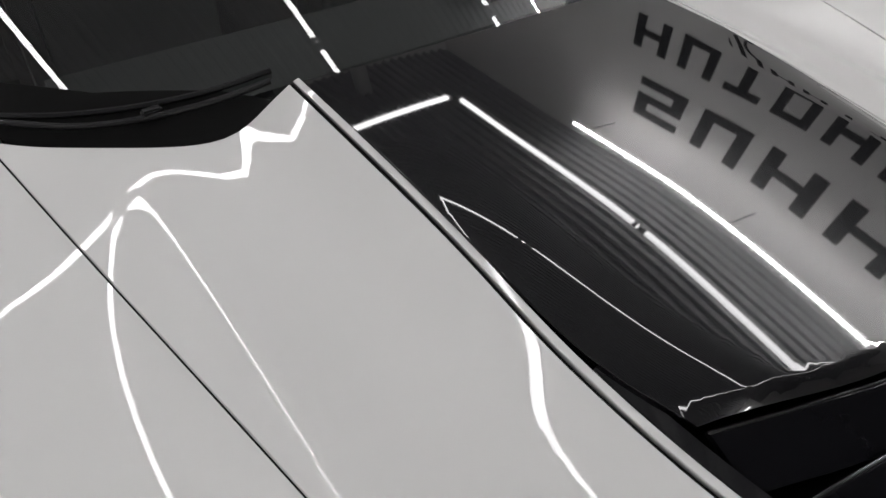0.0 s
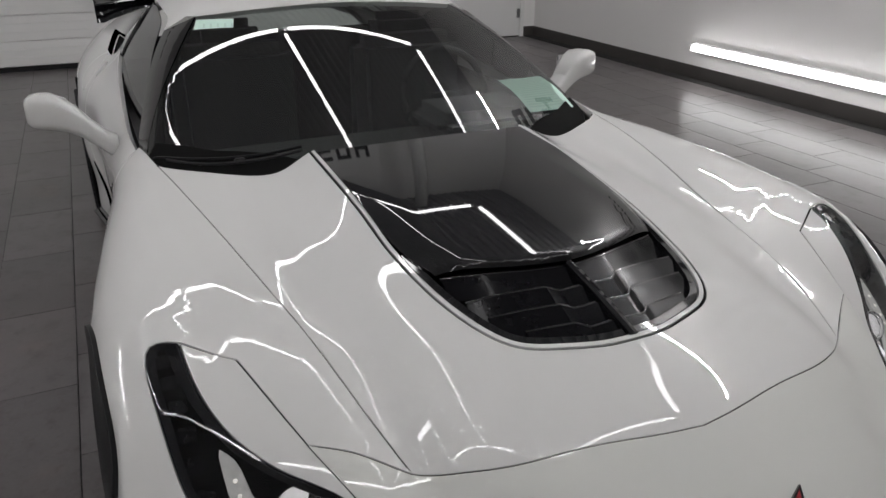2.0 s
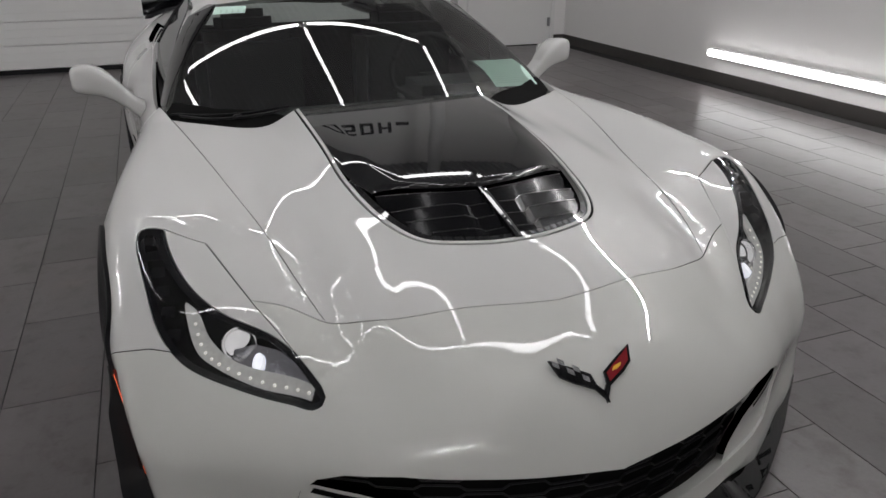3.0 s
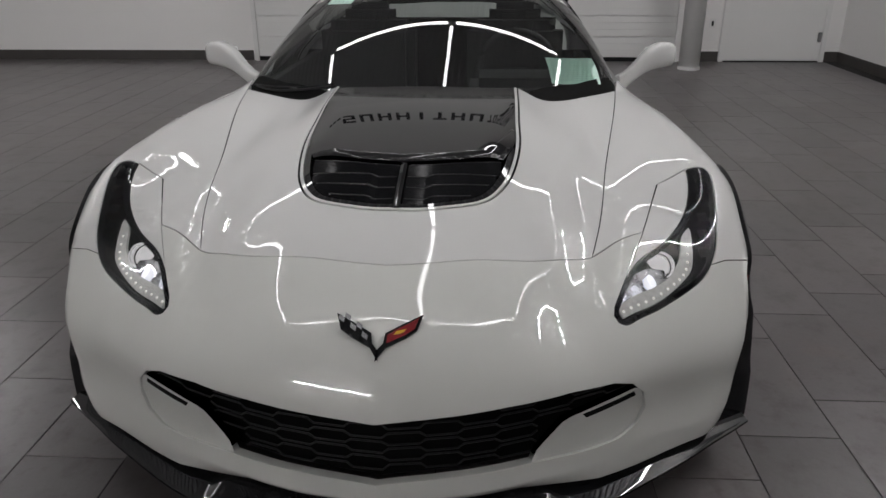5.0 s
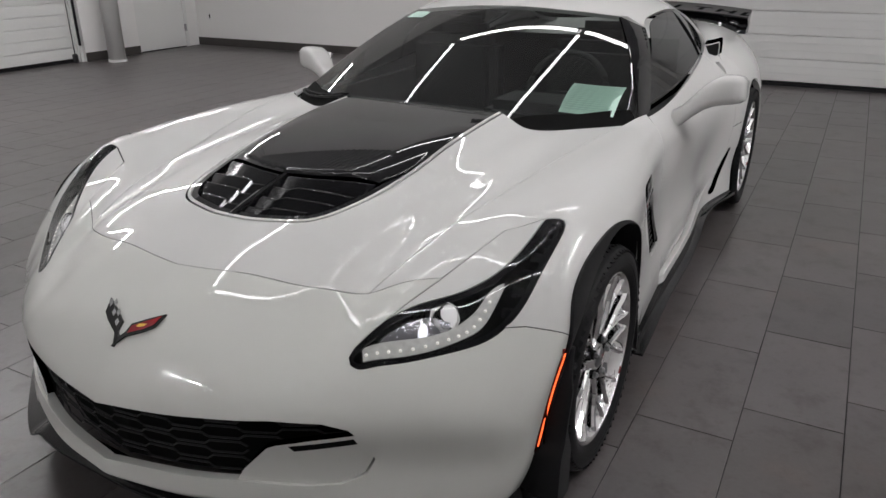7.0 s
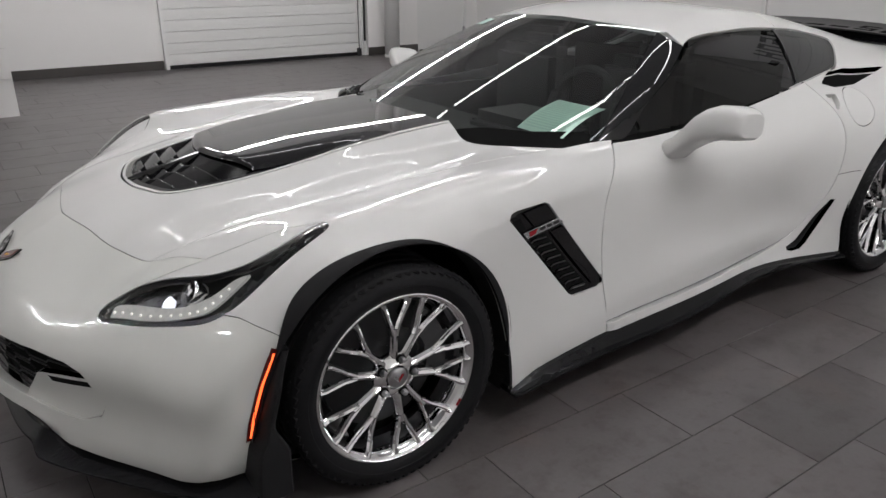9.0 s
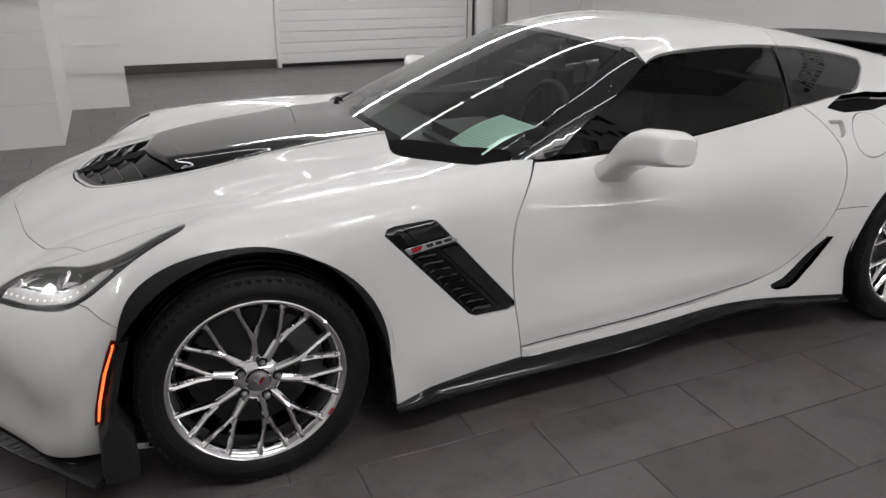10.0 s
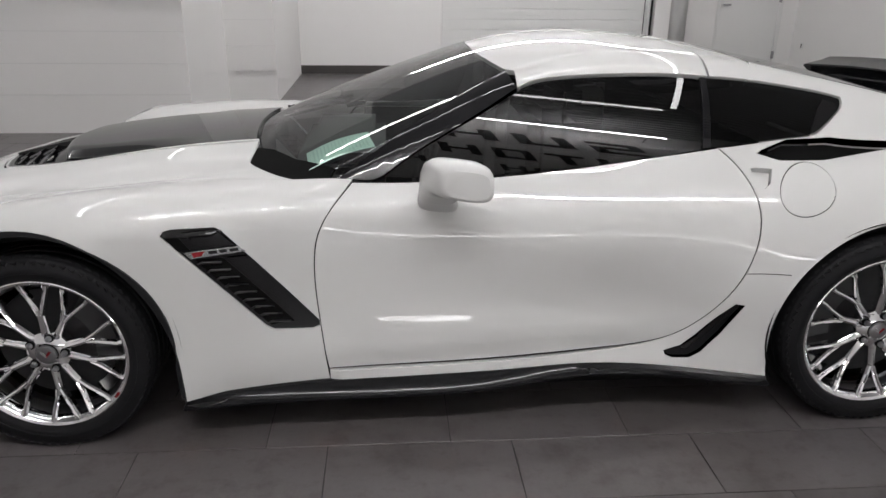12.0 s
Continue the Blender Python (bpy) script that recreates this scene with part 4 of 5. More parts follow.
# headlamps
LAMP_IN = on_top([(-.150, .812), (-.227, .804), (-.312, .775), (-.377, .733), (-.422, .695), (-.487, .633), (-.552, .589)])
for s in (-1, 1):
    side = (lambda P: P) if s > 0 else mirrored
    ring = joined(LAMP_OUT, LAMP_SEAM[1:])
    lamp = skin("headlamp", "fan", f_body, side(ring), DARK, car, "swept headlamp with lit projector and white strip", gap=-.004, flange=0, out=-.045, s=s)
    i0 = int(np.argmin(np.abs(LAMP_SEAM[:, 0] + .549) + 9 * (LAMP_SEAM[:, 1] < .56)))
    skin("lamp_bezel", "fan", f_body, side(joined(LAMP_IN, LAMP_SEAM[i0:])), PAINT, lamp, "white painted lamp bezel", gap=.0012, flange=.03, s=s, step=.02)
    i1 = i0
    cover = joined(LAMP_OUT, LAMP_SEAM[:i1], LAMP_IN[::-1])
    skin("lamp_lens", "fan", f_body, side(cover), LENS, lamp, "clear lamp lens", gap=.002, flange=0, out=-.001, s=s, step=.02).visible_shadow = False
    inner_edge = lift_fan(f_body, shrink(flat_fan(cover), .010), 1)
    skin("lamp_edge", "fan", f_body, side(cover), BLACK, lamp, "black lamp edge", holes=[side(inner_edge)], gap=.0005, flange=.02, out=-.002, s=s, step=.012, hole_flange=.012)
    drl_a = on_top([(-.341, .788), (-.37, .766), (-.415, .758), (-.450, .744), (-.492, .717), (-.559, .642), (-.626, .562)])
    drl_b = on_top([(-.645, .578), (-.598, .638), (-.543, .701), (-.477, .762), (-.437, .786), (-.352, .792)])
    strip = skin("daytime_strip", "fan", f_body, side(joined(drl_a, drl_b)), STRIP, lamp, "white daytime running strip", gap=0, flange=.008, out=-.014, s=s, step=.01)
    dots = on_top([(-.392, .776), (-.45, .768), (-.497, .734), (-.57, .657), (-.632, .578)], step=.024)
    for p, n in zip(dots, gradient(f_body, dots)):
        bm = bmesh.new()
        bmesh.ops.create_icosphere(bm, subdivisions=2, radius=.0042, matrix=Matrix.Translation(((p - n * .0150) * [1, s, 1]).tolist()))
        part("led", bm, LED, strip, "", smooth=True)
    c = Vector((-.458, s * .690, .604))
    aim = Vector((-.86, s * .02, .50)).normalized()
    rot = aim.to_track_quat("Y", "Z").to_matrix().to_4x4()

    def turned(name, profile, seg, mat, label, angle=35):
        bm = lathe(profile, seg)
        bm.transform(Matrix.Translation(c) @ rot)
        return soft(part(name, bm, mat, lamp, label), angle)

    turned("projector_ring", [(.022, -.040), (.036, -.030), (.0375, .004), (.036, .008), (.034, .002), (.0335, -.028)], 40, CHROME, "chrome projector ring")
    turned("projector", [(.0005, -.020), (.020, -.021), (.030, -.026)], 32, BEAM, "bright lit projector")
    turned("projector_lens", [(.0335, .0), (.031, .009), (.024, .016), (.013, .0205), (.0005, .022)], 40, LENS, "clear bulged projector lens", 80).visible_shadow = False
    bowl = on_top([(-.482, .668), (-.565, .582), (-.612, .562), (-.620, .574), (-.556, .652), (-.500, .718), (-.470, .712)])
    skin("reflector", "fan", f_body, side(bowl), FACET, lamp, "faceted chrome reflector", gap=0, flange=.01, out=-.030, s=s, step=.012)
    # the projector's light on the reflector is put in as an emitting patch
    spot = [(-.522 + .015 * math.cos(k) - .004 * math.sin(k), .668 + .012 * math.sin(k)) for k in np.linspace(0, 2 * math.pi, 25)[:-1]]
    skin("reflector_glow", "fan", f_body, side(on_top(spot, round_=False)), GLOW, lamp, "glowing patch standing in for projector light on the reflector", gap=0, flange=.012, out=-.020, s=s, step=.009)
    for k in range(6):
        q = np.array([(-.17 - .045 * k, .845 - .004 * k)])
        p = lift_top(f_body, q, 1)[0]
        n = gradient(f_body, p[None])[0]
        p = (p - n * .018) * [1, s, 1]
        bm = box(-.014, -.015, -.004, .014, .015, .004, .002)
        bm.transform(Matrix.Translation(p.tolist()) @ Vector((n * [1, s, 1]).tolist()).to_track_quat("Z", "X").to_matrix().to_4x4())
        part("turn_segment", bm, SPLIT, lamp, "dark turn signal segment")

# dark strips sunk into the panel gaps stand in for the shade there
def gap_seal(line, f, parent, s):
    P = line - gradient(f, line) * .0072
    part("gap_seal", tube((P * [1, s, 1]).tolist(), .0046, 6), DARK, parent, "dark strip standing in for the shade in a panel gap")


for s in (-1, 1):
    for line, f in ((HOOD_FRONT, f_body), (HOOD_GAP, f_body), (NOSE_SEAM, f_body), (FENDER_SEAM, f_body), (DOOR_FRONT, f_all), (lift_side(f_door, DOOR_REAR[:, [0, 2]], 1), f_door), (LAMP_SEAM, f_body), (OPENING, f_body)):
        gap_seal(line, f, car, s)
    gap_seal(FUEL, f_all, car, s)
    seam = on_side([(2.222, .552), (2.297, .555), (2.36, .553)], f=f_all)
    part("gap_seal", tube((seam * [1, s, 1]).tolist(), .0014, 6), DARK, car, "thin dark panel joint")

# emblem on the nose
p0 = lift_top(f_body, np.array([[-.815, 0.0]]), 1)[0]
n0 = gradient(f_body, p0[None])[0]
wing = [(.012, -.011), (.016, .014), (.052, .036), (.068, .045), (.098, .061), (.086, .022), (.062, .004), (.018, -.020), (-.003, -.053), (-.003, -.030)]
emblem = part("emblem", plate(wing, n0, p0, (0, -1, 0), .006), BLACK, bumper, "black-edged crossed-flag shaped emblem")
part("flag_wing", plate([(-u, v) for u, v in wing][::-1], n0, p0, (0, -1, 0), .006), BLACK, emblem, "black and grey checked wing")
part("red_field", plate([(.020, .009), (.054, .031), (.066, .038), (.090, .054), (.081, .026), (.060, .010), (.020, -.011)], n0, Vector(p0) + Vector(n0) * .006, (0, -1, 0), .001), RED, emblem, "red enamel field")
part("yellow_mark", plate([(.034, .010), (.041, .019), (.052, .022), (.062, .024), (.057, .017), (.047, .012)], n0, Vector(p0) + Vector(n0) * .007, (0, -1, 0), .001), YELLOW, emblem, "yellow cross mark")
for i in range(5):
    for j in range(2):
        if (i + j) % 2 == 0:
            u, v = -.024 - .014 * i, -.004 + .0105 * i + .014 * j
            part("grey_check", plate([(u, v), (u - .013, v + .009), (u - .012, v + .021), (u + .001, v + .012)][::-1], n0, Vector(p0) + Vector(n0) * .006, (0, -1, 0), .001), SILVER, emblem)

# mirrors
for s in (-1, 1):
    secs = [(.832, 1.225, .775, .070, .040), (.862, 1.220, .792, .064, .040), (.90, 1.218, .830, .060, .042), (.94, 1.232, .868, .074, .050), (.975, 1.250, .888, .088, .056), (1.01, 1.266, .898, .094, .060), (1.045, 1.277, .900, .092, .058), (1.070, 1.285, .899, .084, .052), (1.084, 1.290, .897, .066, .040)]
    rows = []
    for y, x, z, rx, rz in secs:
        ring = []
        for k in np.linspace(0, 2 * math.pi, 28, endpoint=False):
            c, w = math.cos(k), math.sin(k)
            dx = math.copysign(abs(c) ** .55, c) * rx
            ring.append((x + dx * (.92 if c < 0 else 1.0), s * y, z + math.copysign(abs(w) ** .55, w) * rz - .12 * dx))
        rows.append(ring)
    mirror = sheet("door_mirror", rows[2:], PAINT, car, "white painted door mirror", closed=True)
    mirror.data.set_sharp_from_angle(angle=radians(42))
    foot = sheet("mirror_foot", rows[:3], PAINT, mirror, "white painted mirror foot", closed=True)
    part("mirror_glass", box(1.338, min(s * .965, s * 1.07), .86, 1.3465, max(s * .965, s * 1.07), .925, .004), CHROME, mirror, "mirror glass")

# cowl, wiper
for s in (-1, 1):
    side = (lambda P: P) if s > 0 else mirrored
    loop = on_top([(.575, .345), (.66, .44), (.76, .59), (.90, .735), (.87, .775), (.74, .70), (.62, .575), (.56, .46)], f=f_cabin, round_=False)
    skin("cowl_panel", "top", f_cabin, side(loop), DARK, car, "black cowl panel", gap=0, flange=.01, out=.003)
arm = on_top([(.80, .715), (.72, .625), (.668, .53), (.638, .44), (.626, .37)], f=f_cabin, step=.03)
wiper = part("wiper", tube((arm + gradient(f_cabin, arm) * .014).tolist(), .0048, 8), PLASTIC, car, "black windscreen wiper")
blade = on_top([(.86, .765), (.77, .66), (.70, .545), (.660, .44), (.645, .36)], f=f_cabin, step=.03)
part("blade", tube((blade + gradient(f_cabin, blade) * .007).tolist(), .0045, 6), RUBBER, wiper, "rubber wiper blade")
part("wiper_joint", box(.664, .52, .842, .680, .55, .852, .003), PLASTIC, wiper)

# cabin inside
part("dashboard", box(.70, -.68, .60, 1.06, .68, .785, .05), LEATHER, car, "black leather dashboard")
part("dash_hood", box(.80, -.58, .77, 1.10, -.16, .865, .04), LEATHER, car, "black instrument hood")
bm = bmesh.new()
ringpts = [(1.22 + .05 * math.sin(k), -.37 + .175 * math.cos(k), .84 + .165 * math.sin(k)) for k in np.linspace(0, 2 * math.pi, 41)]
steering = part("steering_wheel", tube(ringpts, .014, 10, bm), LEATHER, car, "black leather steering wheel")
part("steering_hub", box(1.20, -.45, .79, 1.24, -.29, .87, .02), LEATHER, steering)
for y in (-.37, .37):
    seat = part("seat", box(1.55, y - .24, .30, 1.72, y + .24, 1.02, .05), LEATHER, car, "black leather bucket seat")
    part("headrest", box(1.66, y - .13, .98, 1.76, y + .13, 1.10, .035), LEATHER, seat)
    part("cushion", box(1.15, y - .24, .28, 1.58, y + .24, .45, .05), LEATHER, seat)
part("cabin_floor", box(.5, -.78, .20, 2.3, .78, .26), DARK, car)
part("rear_bulkhead", box(2.16, -.62, .26, 2.2, .62, .98), DARK, car)
for s in (-1, 1):
    part("door_lining", box(.95, s * .755 - .02, .26, 2.2, s * .755 + .02, .80), LEATHER, car, "black door lining")
skin("headliner", "top", f_cabin, full(joined(on_top([(1.42, 0), (1.46, .35), (1.52, .50)], f=f_cabin), on_top([(1.52, .50), (1.9, .53), (2.25, .50)], f=f_cabin), on_top([(2.25, .50), (2.27, .25), (2.27, 0)], f=f_cabin))), DARK, car, "dark headliner", gap=0, flange=0, out=-.022)
P_L, P_T, P_R = Vector((.785, -.495, .852)), Vector((1.0, -.478, .925)), Vector((1.03, -.68, .910))
P_B = P_L + P_R - P_T


def on_paper(u, v, lift):
    """A place on the curled sheet: u along its top, v down its length."""
    p = P_L.lerp(P_T, v).lerp(P_B.lerp(P_R, v), u)
    return p + Vector((0, 0, .012 * math.sin(v * math.pi) + .008 * u * u + lift))


paper = sheet("window_sheet", [[on_paper(u / 8, v / 8, 0) for v in range(9)] for u in range(9)], PAPER, car, "pale green printed paper sheet on the dashboard")
rnd = random.Random(4)
for k in range(15):
    v0 = .93 - .058 * k
    u1 = .90 - .35 * rnd.random() if k % 4 == 3 else .92
    sheet("print_line", [[on_paper(.07 + (u1 - .07) * u / 6, v0 - d, .0012) for d in (0, .026)] for u in range(7)], INK, paper)


sticker = skin("sticker", "top", f_cabin, lift_top(f_cabin, along([(1.445, .505), (1.378, .385), (1.318, .40), (1.382, .525)], round_=False), 1), PAPER, car, "pale green windscreen sticker with handwriting", gap=0, flange=0, out=.0015)
for k in range(5):
    c = np.array([1.372, .495]) + np.array([-.0125, -.022]) * k
    skin("pen_mark", "top", f_cabin, lift_top(f_cabin, np.array([c, c + [.026, -.006], c + [.022, -.013], c + [-.004, -.007]]), 1), INK, sticker, "", gap=0, flange=0, out=.003, step=.01)

# rear wing: a black blade standing on the deck, with a lower ledge and closed ends
ys = np.linspace(-.80, .80, 41)
rows = []
for y in ys:
    b = 1 - (abs(y) / .8) ** 2.2
    x = 3.31 + .10 * b
    deck = float(lift_top(f_all, np.array([[x, y * .93]]), 1)[0, 2])
    low, high = max(deck, .93) - .012, 1.035 + .038 * b
    rows.append([(x - .07, y, low), (x - .055, y, low + .022), (x - .005, y, low + .034), (x + .005, y, low + .052), (x - .035, y, high - .030), (x - .030, y, high - .022), (x + .055, y, high - .002), (x + .105, y, high + .016), (x + .111, y, high + .011), (x + .085, y, high - .02), (x + .06, y, low)])
sheet("rear_spoiler", rows, BLACK, car, "gloss black rear spoiler with a lower ledge", closed=True)


# ---- wheels ----
def wheel(xc, s, r, rim, w_in, w_out):
    """A tyre on a chrome wheel with ten forked spokes."""
    q = r - rim
    side_prof = [(rim + .002, w_in), (rim + q * .35, w_in - .006), (r - .02, w_in), (r - .006, w_in + .014), (r, w_in + .03)]
    tread = []
    width = w_out - w_in - .06
    for k in range(4):
        y = w_in + .03 + width * (k + 1) / 5
        tread += [(r, y - .006), (r - .007, y - .004), (r - .007, y + .004), (r, y + .006)]
    front = [(r, w_out - .018), (r - .004, w_out - .008), (r - .013, w_out - .001), (r - .028, w_out + .002), (r - .031, w_out + .0035), (r - .045, w_out + .0035), (r - .046, w_out + .002), (rim + q * .3, w_out + .001), (rim + .012, w_out - .006), (rim + .002, w_out - .014)]
    bm = lathe(side_prof + tread + front, 96, s)
    tyre = soft(part("wheel", bm, RUBBER, car, "black low-profile tyre on a chrome forked-spoke wheel"), 40)
    tyre.location = (xc, 0, r)
    bm = bmesh.new()
    for k in range(72):
        a = 2 * math.pi * k / 72
        m = Matrix.Rotation(-a, 4, "Y") @ Matrix.Translation((r - .0062, s * (w_out - .014), 0)) @ Matrix.Rotation(s * .42, 4, "Z") @ Matrix.Rotation(s * .35, 4, "X")
        bmesh.ops.create_cube(bm, size=1, matrix=m @ Matrix.Diagonal((.006, .034, .017, 1)))
    part("tread", bm, RUBBER, tyre, "shoulder tread pattern")
    prof = [(rim - .014, w_in), (rim - .030, w_in + .04), (rim - .032, w_out - .07), (rim - .022, w_out - .035), (rim - .012, w_out - .018), (rim - .007, w_out - .0125), (rim - .003, w_out - .009), (rim + .001, w_out - .0075), (rim + .0045, w_out - .009), (rim + .006, w_out - .012), (rim + .003, w_out - .02)]
    soft(part("rim", lathe(prof, 96, s), CHROME, tyre, "polished chrome rim"), 25)
    yh, yr = w_out - .030, w_out - .016
    mesh = None
    for k in range(10):
        ang = 2 * math.pi * (k // 2) / 5 + radians(15.5 if k % 2 else -15.5) + .05
        if mesh is None:
            bm = bmesh.new()

            def bar_(pts):
                """A bar with a ridge along its middle, bevelled flanks and deep sides."""
                prev = None
                for i, (x, z, y, wd, dp) in enumerate(pts):
                    x2, z2 = (pts[i + 1][0] - x, pts[i + 1][1] - z) if i + 1 < len(pts) else (x - pts[i - 1][0], z - pts[i - 1][1])
                    L = math.hypot(x2, z2)
                    nx, nz = -z2 / L, x2 / L
                    cs = [bm.verts.new((x + nx * wd * o, s * (y + h), z + nz * wd * o)) for o, h in ((-.9, -dp), (-1, -.011), (-.55, -.003), (0, 0), (.55, -.003), (1, -.011), (.9, -dp))]
                    if prev:
                        for j in range(6):
                            bm.faces.new((prev[j], prev[j + 1], cs[j + 1], cs[j]))
                        bm.faces.new((prev[6], prev[0], cs[0], cs[6]))
                    prev = cs
            fork = rim * .56
            bar_([(.048, 0, yh - .002, .0175, .034), (.075, 0, yh, .0135, .034), (fork - .012, 0, yh + .005, .0118, .032), (fork + .010, 0, yh + .006, .0160, .030)])
            for d in (-1, 1):
                t = radians(9.2) * d
                e = rim - .008
                bar_([(fork - .010, d * .0045, yh + .0055, .0084, .030), (fork + .025, d * .0140, yh + .008, .0086, .030), ((fork + e) / 2, d * .0245, yh + .011, .0086, .028), (e * .93 * math.cos(t), e * .93 * math.sin(t), yr + .003, .0092, .026), (e * math.cos(t), e * math.sin(t), yr + .006, .0125, .024)])
            ob = part("spoke", bm, CHROME, tyre, "chrome forked spoke")
            mesh = ob.data
        else:
            ob = new("spoke", mesh)
            ob.parent = tyre
            tagged(ob, "chrome forked spoke")
        ob.matrix_local = Matrix.Rotation(-ang, 4, "Y")
    soft(part("hub", lathe([(.030, yh - .002), (.036, yh + .004), (.050, yh + .001), (.067, yh - .010), (.074, yh - .034), (.074, yh - .08)], 48, s), CHROME, tyre, "chrome wheel hub"), 25)
    a = radians(-36)
    u = Vector((math.cos(a), 0, math.sin(a)))
    part("rim_mark", plate([(-.004, -.012), (.004, -.010), (.004, .012), (-.004, .010)], (0, s, 0), u * (rim - .004) + Vector((0, s * (w_out - .0085), 0)), u, .0015), RED, tyre, "small red mark on the rim")
    cap = soft(part("hub_cap", lathe([(.0005, yh + .013), (.02, yh + .012), (.029, yh + .009), (.031, yh + .004)], 32, s), STEEL, tyre, "grey hub cap with crossed red and silver marks"), 30)
    for d, m in ((-1, SILVER), (1, RED)):
        part("cap_mark", plate([(0, -.011), (d * .018, .010), (d * .010, .013), (0, .001)], (0, s, 0), (0, s * (yh + .0125), 0), (1, 0, 0), .001), m, cap)
    for k in range(5):
        a = 2 * math.pi * k / 5 + .05
        c = Vector((.055 * math.cos(a), s * (yh + .002), .055 * math.sin(a)))
        bm = lathe([(.0135, -.004), (.0135, .003), (.0095, .003)], 20, s)
        bm.transform(Matrix.Translation(c))
        part("lug_seat", bm, DARK, tyre)
        bm = lathe([(.0095, -.004), (.0095, .012), (.006, .017), (.0005, .018)], 6, s)
        bm.transform(Matrix.Translation(c))
        part("lug_nut", bm, STEEL, tyre, "steel lug nut")
    part("brake_disc", lathe([(.06, w_out - .115), (rim - .062, w_out - .115), (rim - .060, w_out - .125), (rim - .060, w_out - .15)], 64, s), DISC, tyre, "dark steel brake disc")
    bm = bmesh.new()
    arc = np.linspace(radians(-35), radians(35), 10) + (0.4 if xc == 0 else math.pi - .4)
    rows = [[bm.verts.new((rr * math.cos(k), s * yy, rr * math.sin(k))) for rr, yy in ((rim - .125, w_out - .10), (rim - .118, w_out - .076), (rim - .05, w_out - .076), (rim - .042, w_out - .10), (rim - .042, w_out - .17), (rim - .125, w_out - .17))] for k in arc]
    for a, b in zip(rows, rows[1:]):
        for j in range(6):
            bm.faces.new((a[j], a[(j + 1) % 6], b[(j + 1) % 6], b[j]))
    bm.faces.new(rows[0])
    bm.faces.new(rows[-1])
    part("brake_caliper", bm, GREY_TRIM, tyre, "dark grey brake caliper")
    return tyre


for s in (-1, 1):
    wheel(0, s, .327, .249, .68, .968)
    wheel(2.71, s, .338, .261, .66, .968)


# no piece lies deeper than thing, part, sub-part
for ob in list(bpy.data.objects):
    while ob.parent and ob.parent.parent and ob.parent.parent.parent:
        ob.parent = ob.parent.parent


# ---- floor ----
floor = setting("floor", box(FRONT, SIDE, -0.06, BACK, FAR + 0.4, -0.003), GROUT, "dark grouted studio floor under grey tiles", "floor")
LONG, WIDE, JOINT = 0.605, 0.302, 0.0035


def tile_mesh():
    bm = box(0, 0, -0.012, LONG - JOINT, WIDE - JOINT, 0)
    bmesh.ops.bevel(bm, geom=[e for e in bm.edges if all(abs(v.co.z) < 1e-6 for v in e.verts)], offset=.0006, segments=1, affect="EDGES")
    me = bpy.data.meshes.new("tile")
    bm.to_mesh(me)
    bm.free()
    me.materials.append(TILE)
    return me


TILE_DATA = tile_mesh()
rest_v, rest_f = [], []
base_v = np.array([v.co[:] for v in TILE_DATA.vertices])
base_f = [list(p.vertices) for p in TILE_DATA.polygons]
for k in range(-31, 12):
    y = -1.01 - WIDE * (k + 1)
    if y < SIDE - .1 or y > FAR + .4:
        continue
    x = 0.862 + 0.2017 * k
    x -= LONG * math.ceil((x - FRONT) / LONG)
    while x < BACK:
        near = -2.3 < x < 5.1 and -4.3 < y < 2.4 and not (-.3 < x < 2.6 and -.75 < y < .45)
        if near:
            t = new("tile", TILE_DATA)
            t.location = (x, y, 0)
            t.parent = floor
        else:
            n = len(rest_v)
            rest_v += (base_v + [x, y, 0]).tolist()
            rest_f += [[n + i for i in f] for f in base_f]
        x += LONG
me = bpy.data.meshes.new("far_tiles")
me.from_pydata(rest_v, [], rest_f)
me.materials.append(TILE)
far_tiles = new("far_tiles", me)
far_tiles.parent = floor
tagged(far_tiles, "grey porcelain tiles further off", kind="stuff")

# ---- ceiling ----
bm = box(FRONT, SIDE, HIGH, BACK, FAR + .4, HIGH + 0.1)
plain = len(bm.faces)
y = SIDE + .1
while y < FAR:
    low = [bm.verts.new((x, y + d, HIGH - h)) for x in (FRONT, BACK) for d, h in ((0, -.005), (.022, .048), (.062, .048), (.084, -.005))]
    for k in range(3):
        bm.faces.new((low[k], low[k + 1], low[k + 5], low[k + 4]))
    y += .15
bm.faces.ensure_lookup_table()
for i in range(plain, len(bm.faces)):
    bm.faces[i].material_index = 1
setting("ceiling", bm, CEIL, "grey corrugated metal ceiling deck with raised ribs", "ceiling").data.materials.append(CEIL_RIB)

# ---- tube lights ----
def tube_light(name, a, b, label, group, wires=True, r=.020, mat=None):
    """A round lit tube between two places with end caps, hung on thin wires or fixed to a wall."""
    a, b = Vector(a), Vector(b)
    lamp = thing(name, label, "tube light", group, at=a)
    d = b - a
    part("tube", tube([(0, 0, 0), d], r, 12), mat or TUBE, lamp, smooth=True)
    for p, q in ((Vector(), d.normalized() * .03), (d, d - d.normalized() * .03)):
        part("end_cap", tube([p, q], r + .004, 12), DOORWHITE, lamp)
    if wires:
        for f in (.12, .88):
            p = d * f
            part("wire", tube([p + Vector((0, 0, r)), p + Vector((0, 0, HIGH - .03 - a.z))], .002, 4), STEEL, lamp, "thin steel wire")
    else:
        for f in (.05, .5, .95):
            p = d * f
            n = Vector((0, -1, 0)) if a.y < 0 else Vector((0, 1, 0))
            part("bracket", tube([p, p + n * abs(a.y - SIDE)], .012, 6), STEEL, lamp)
    return lamp


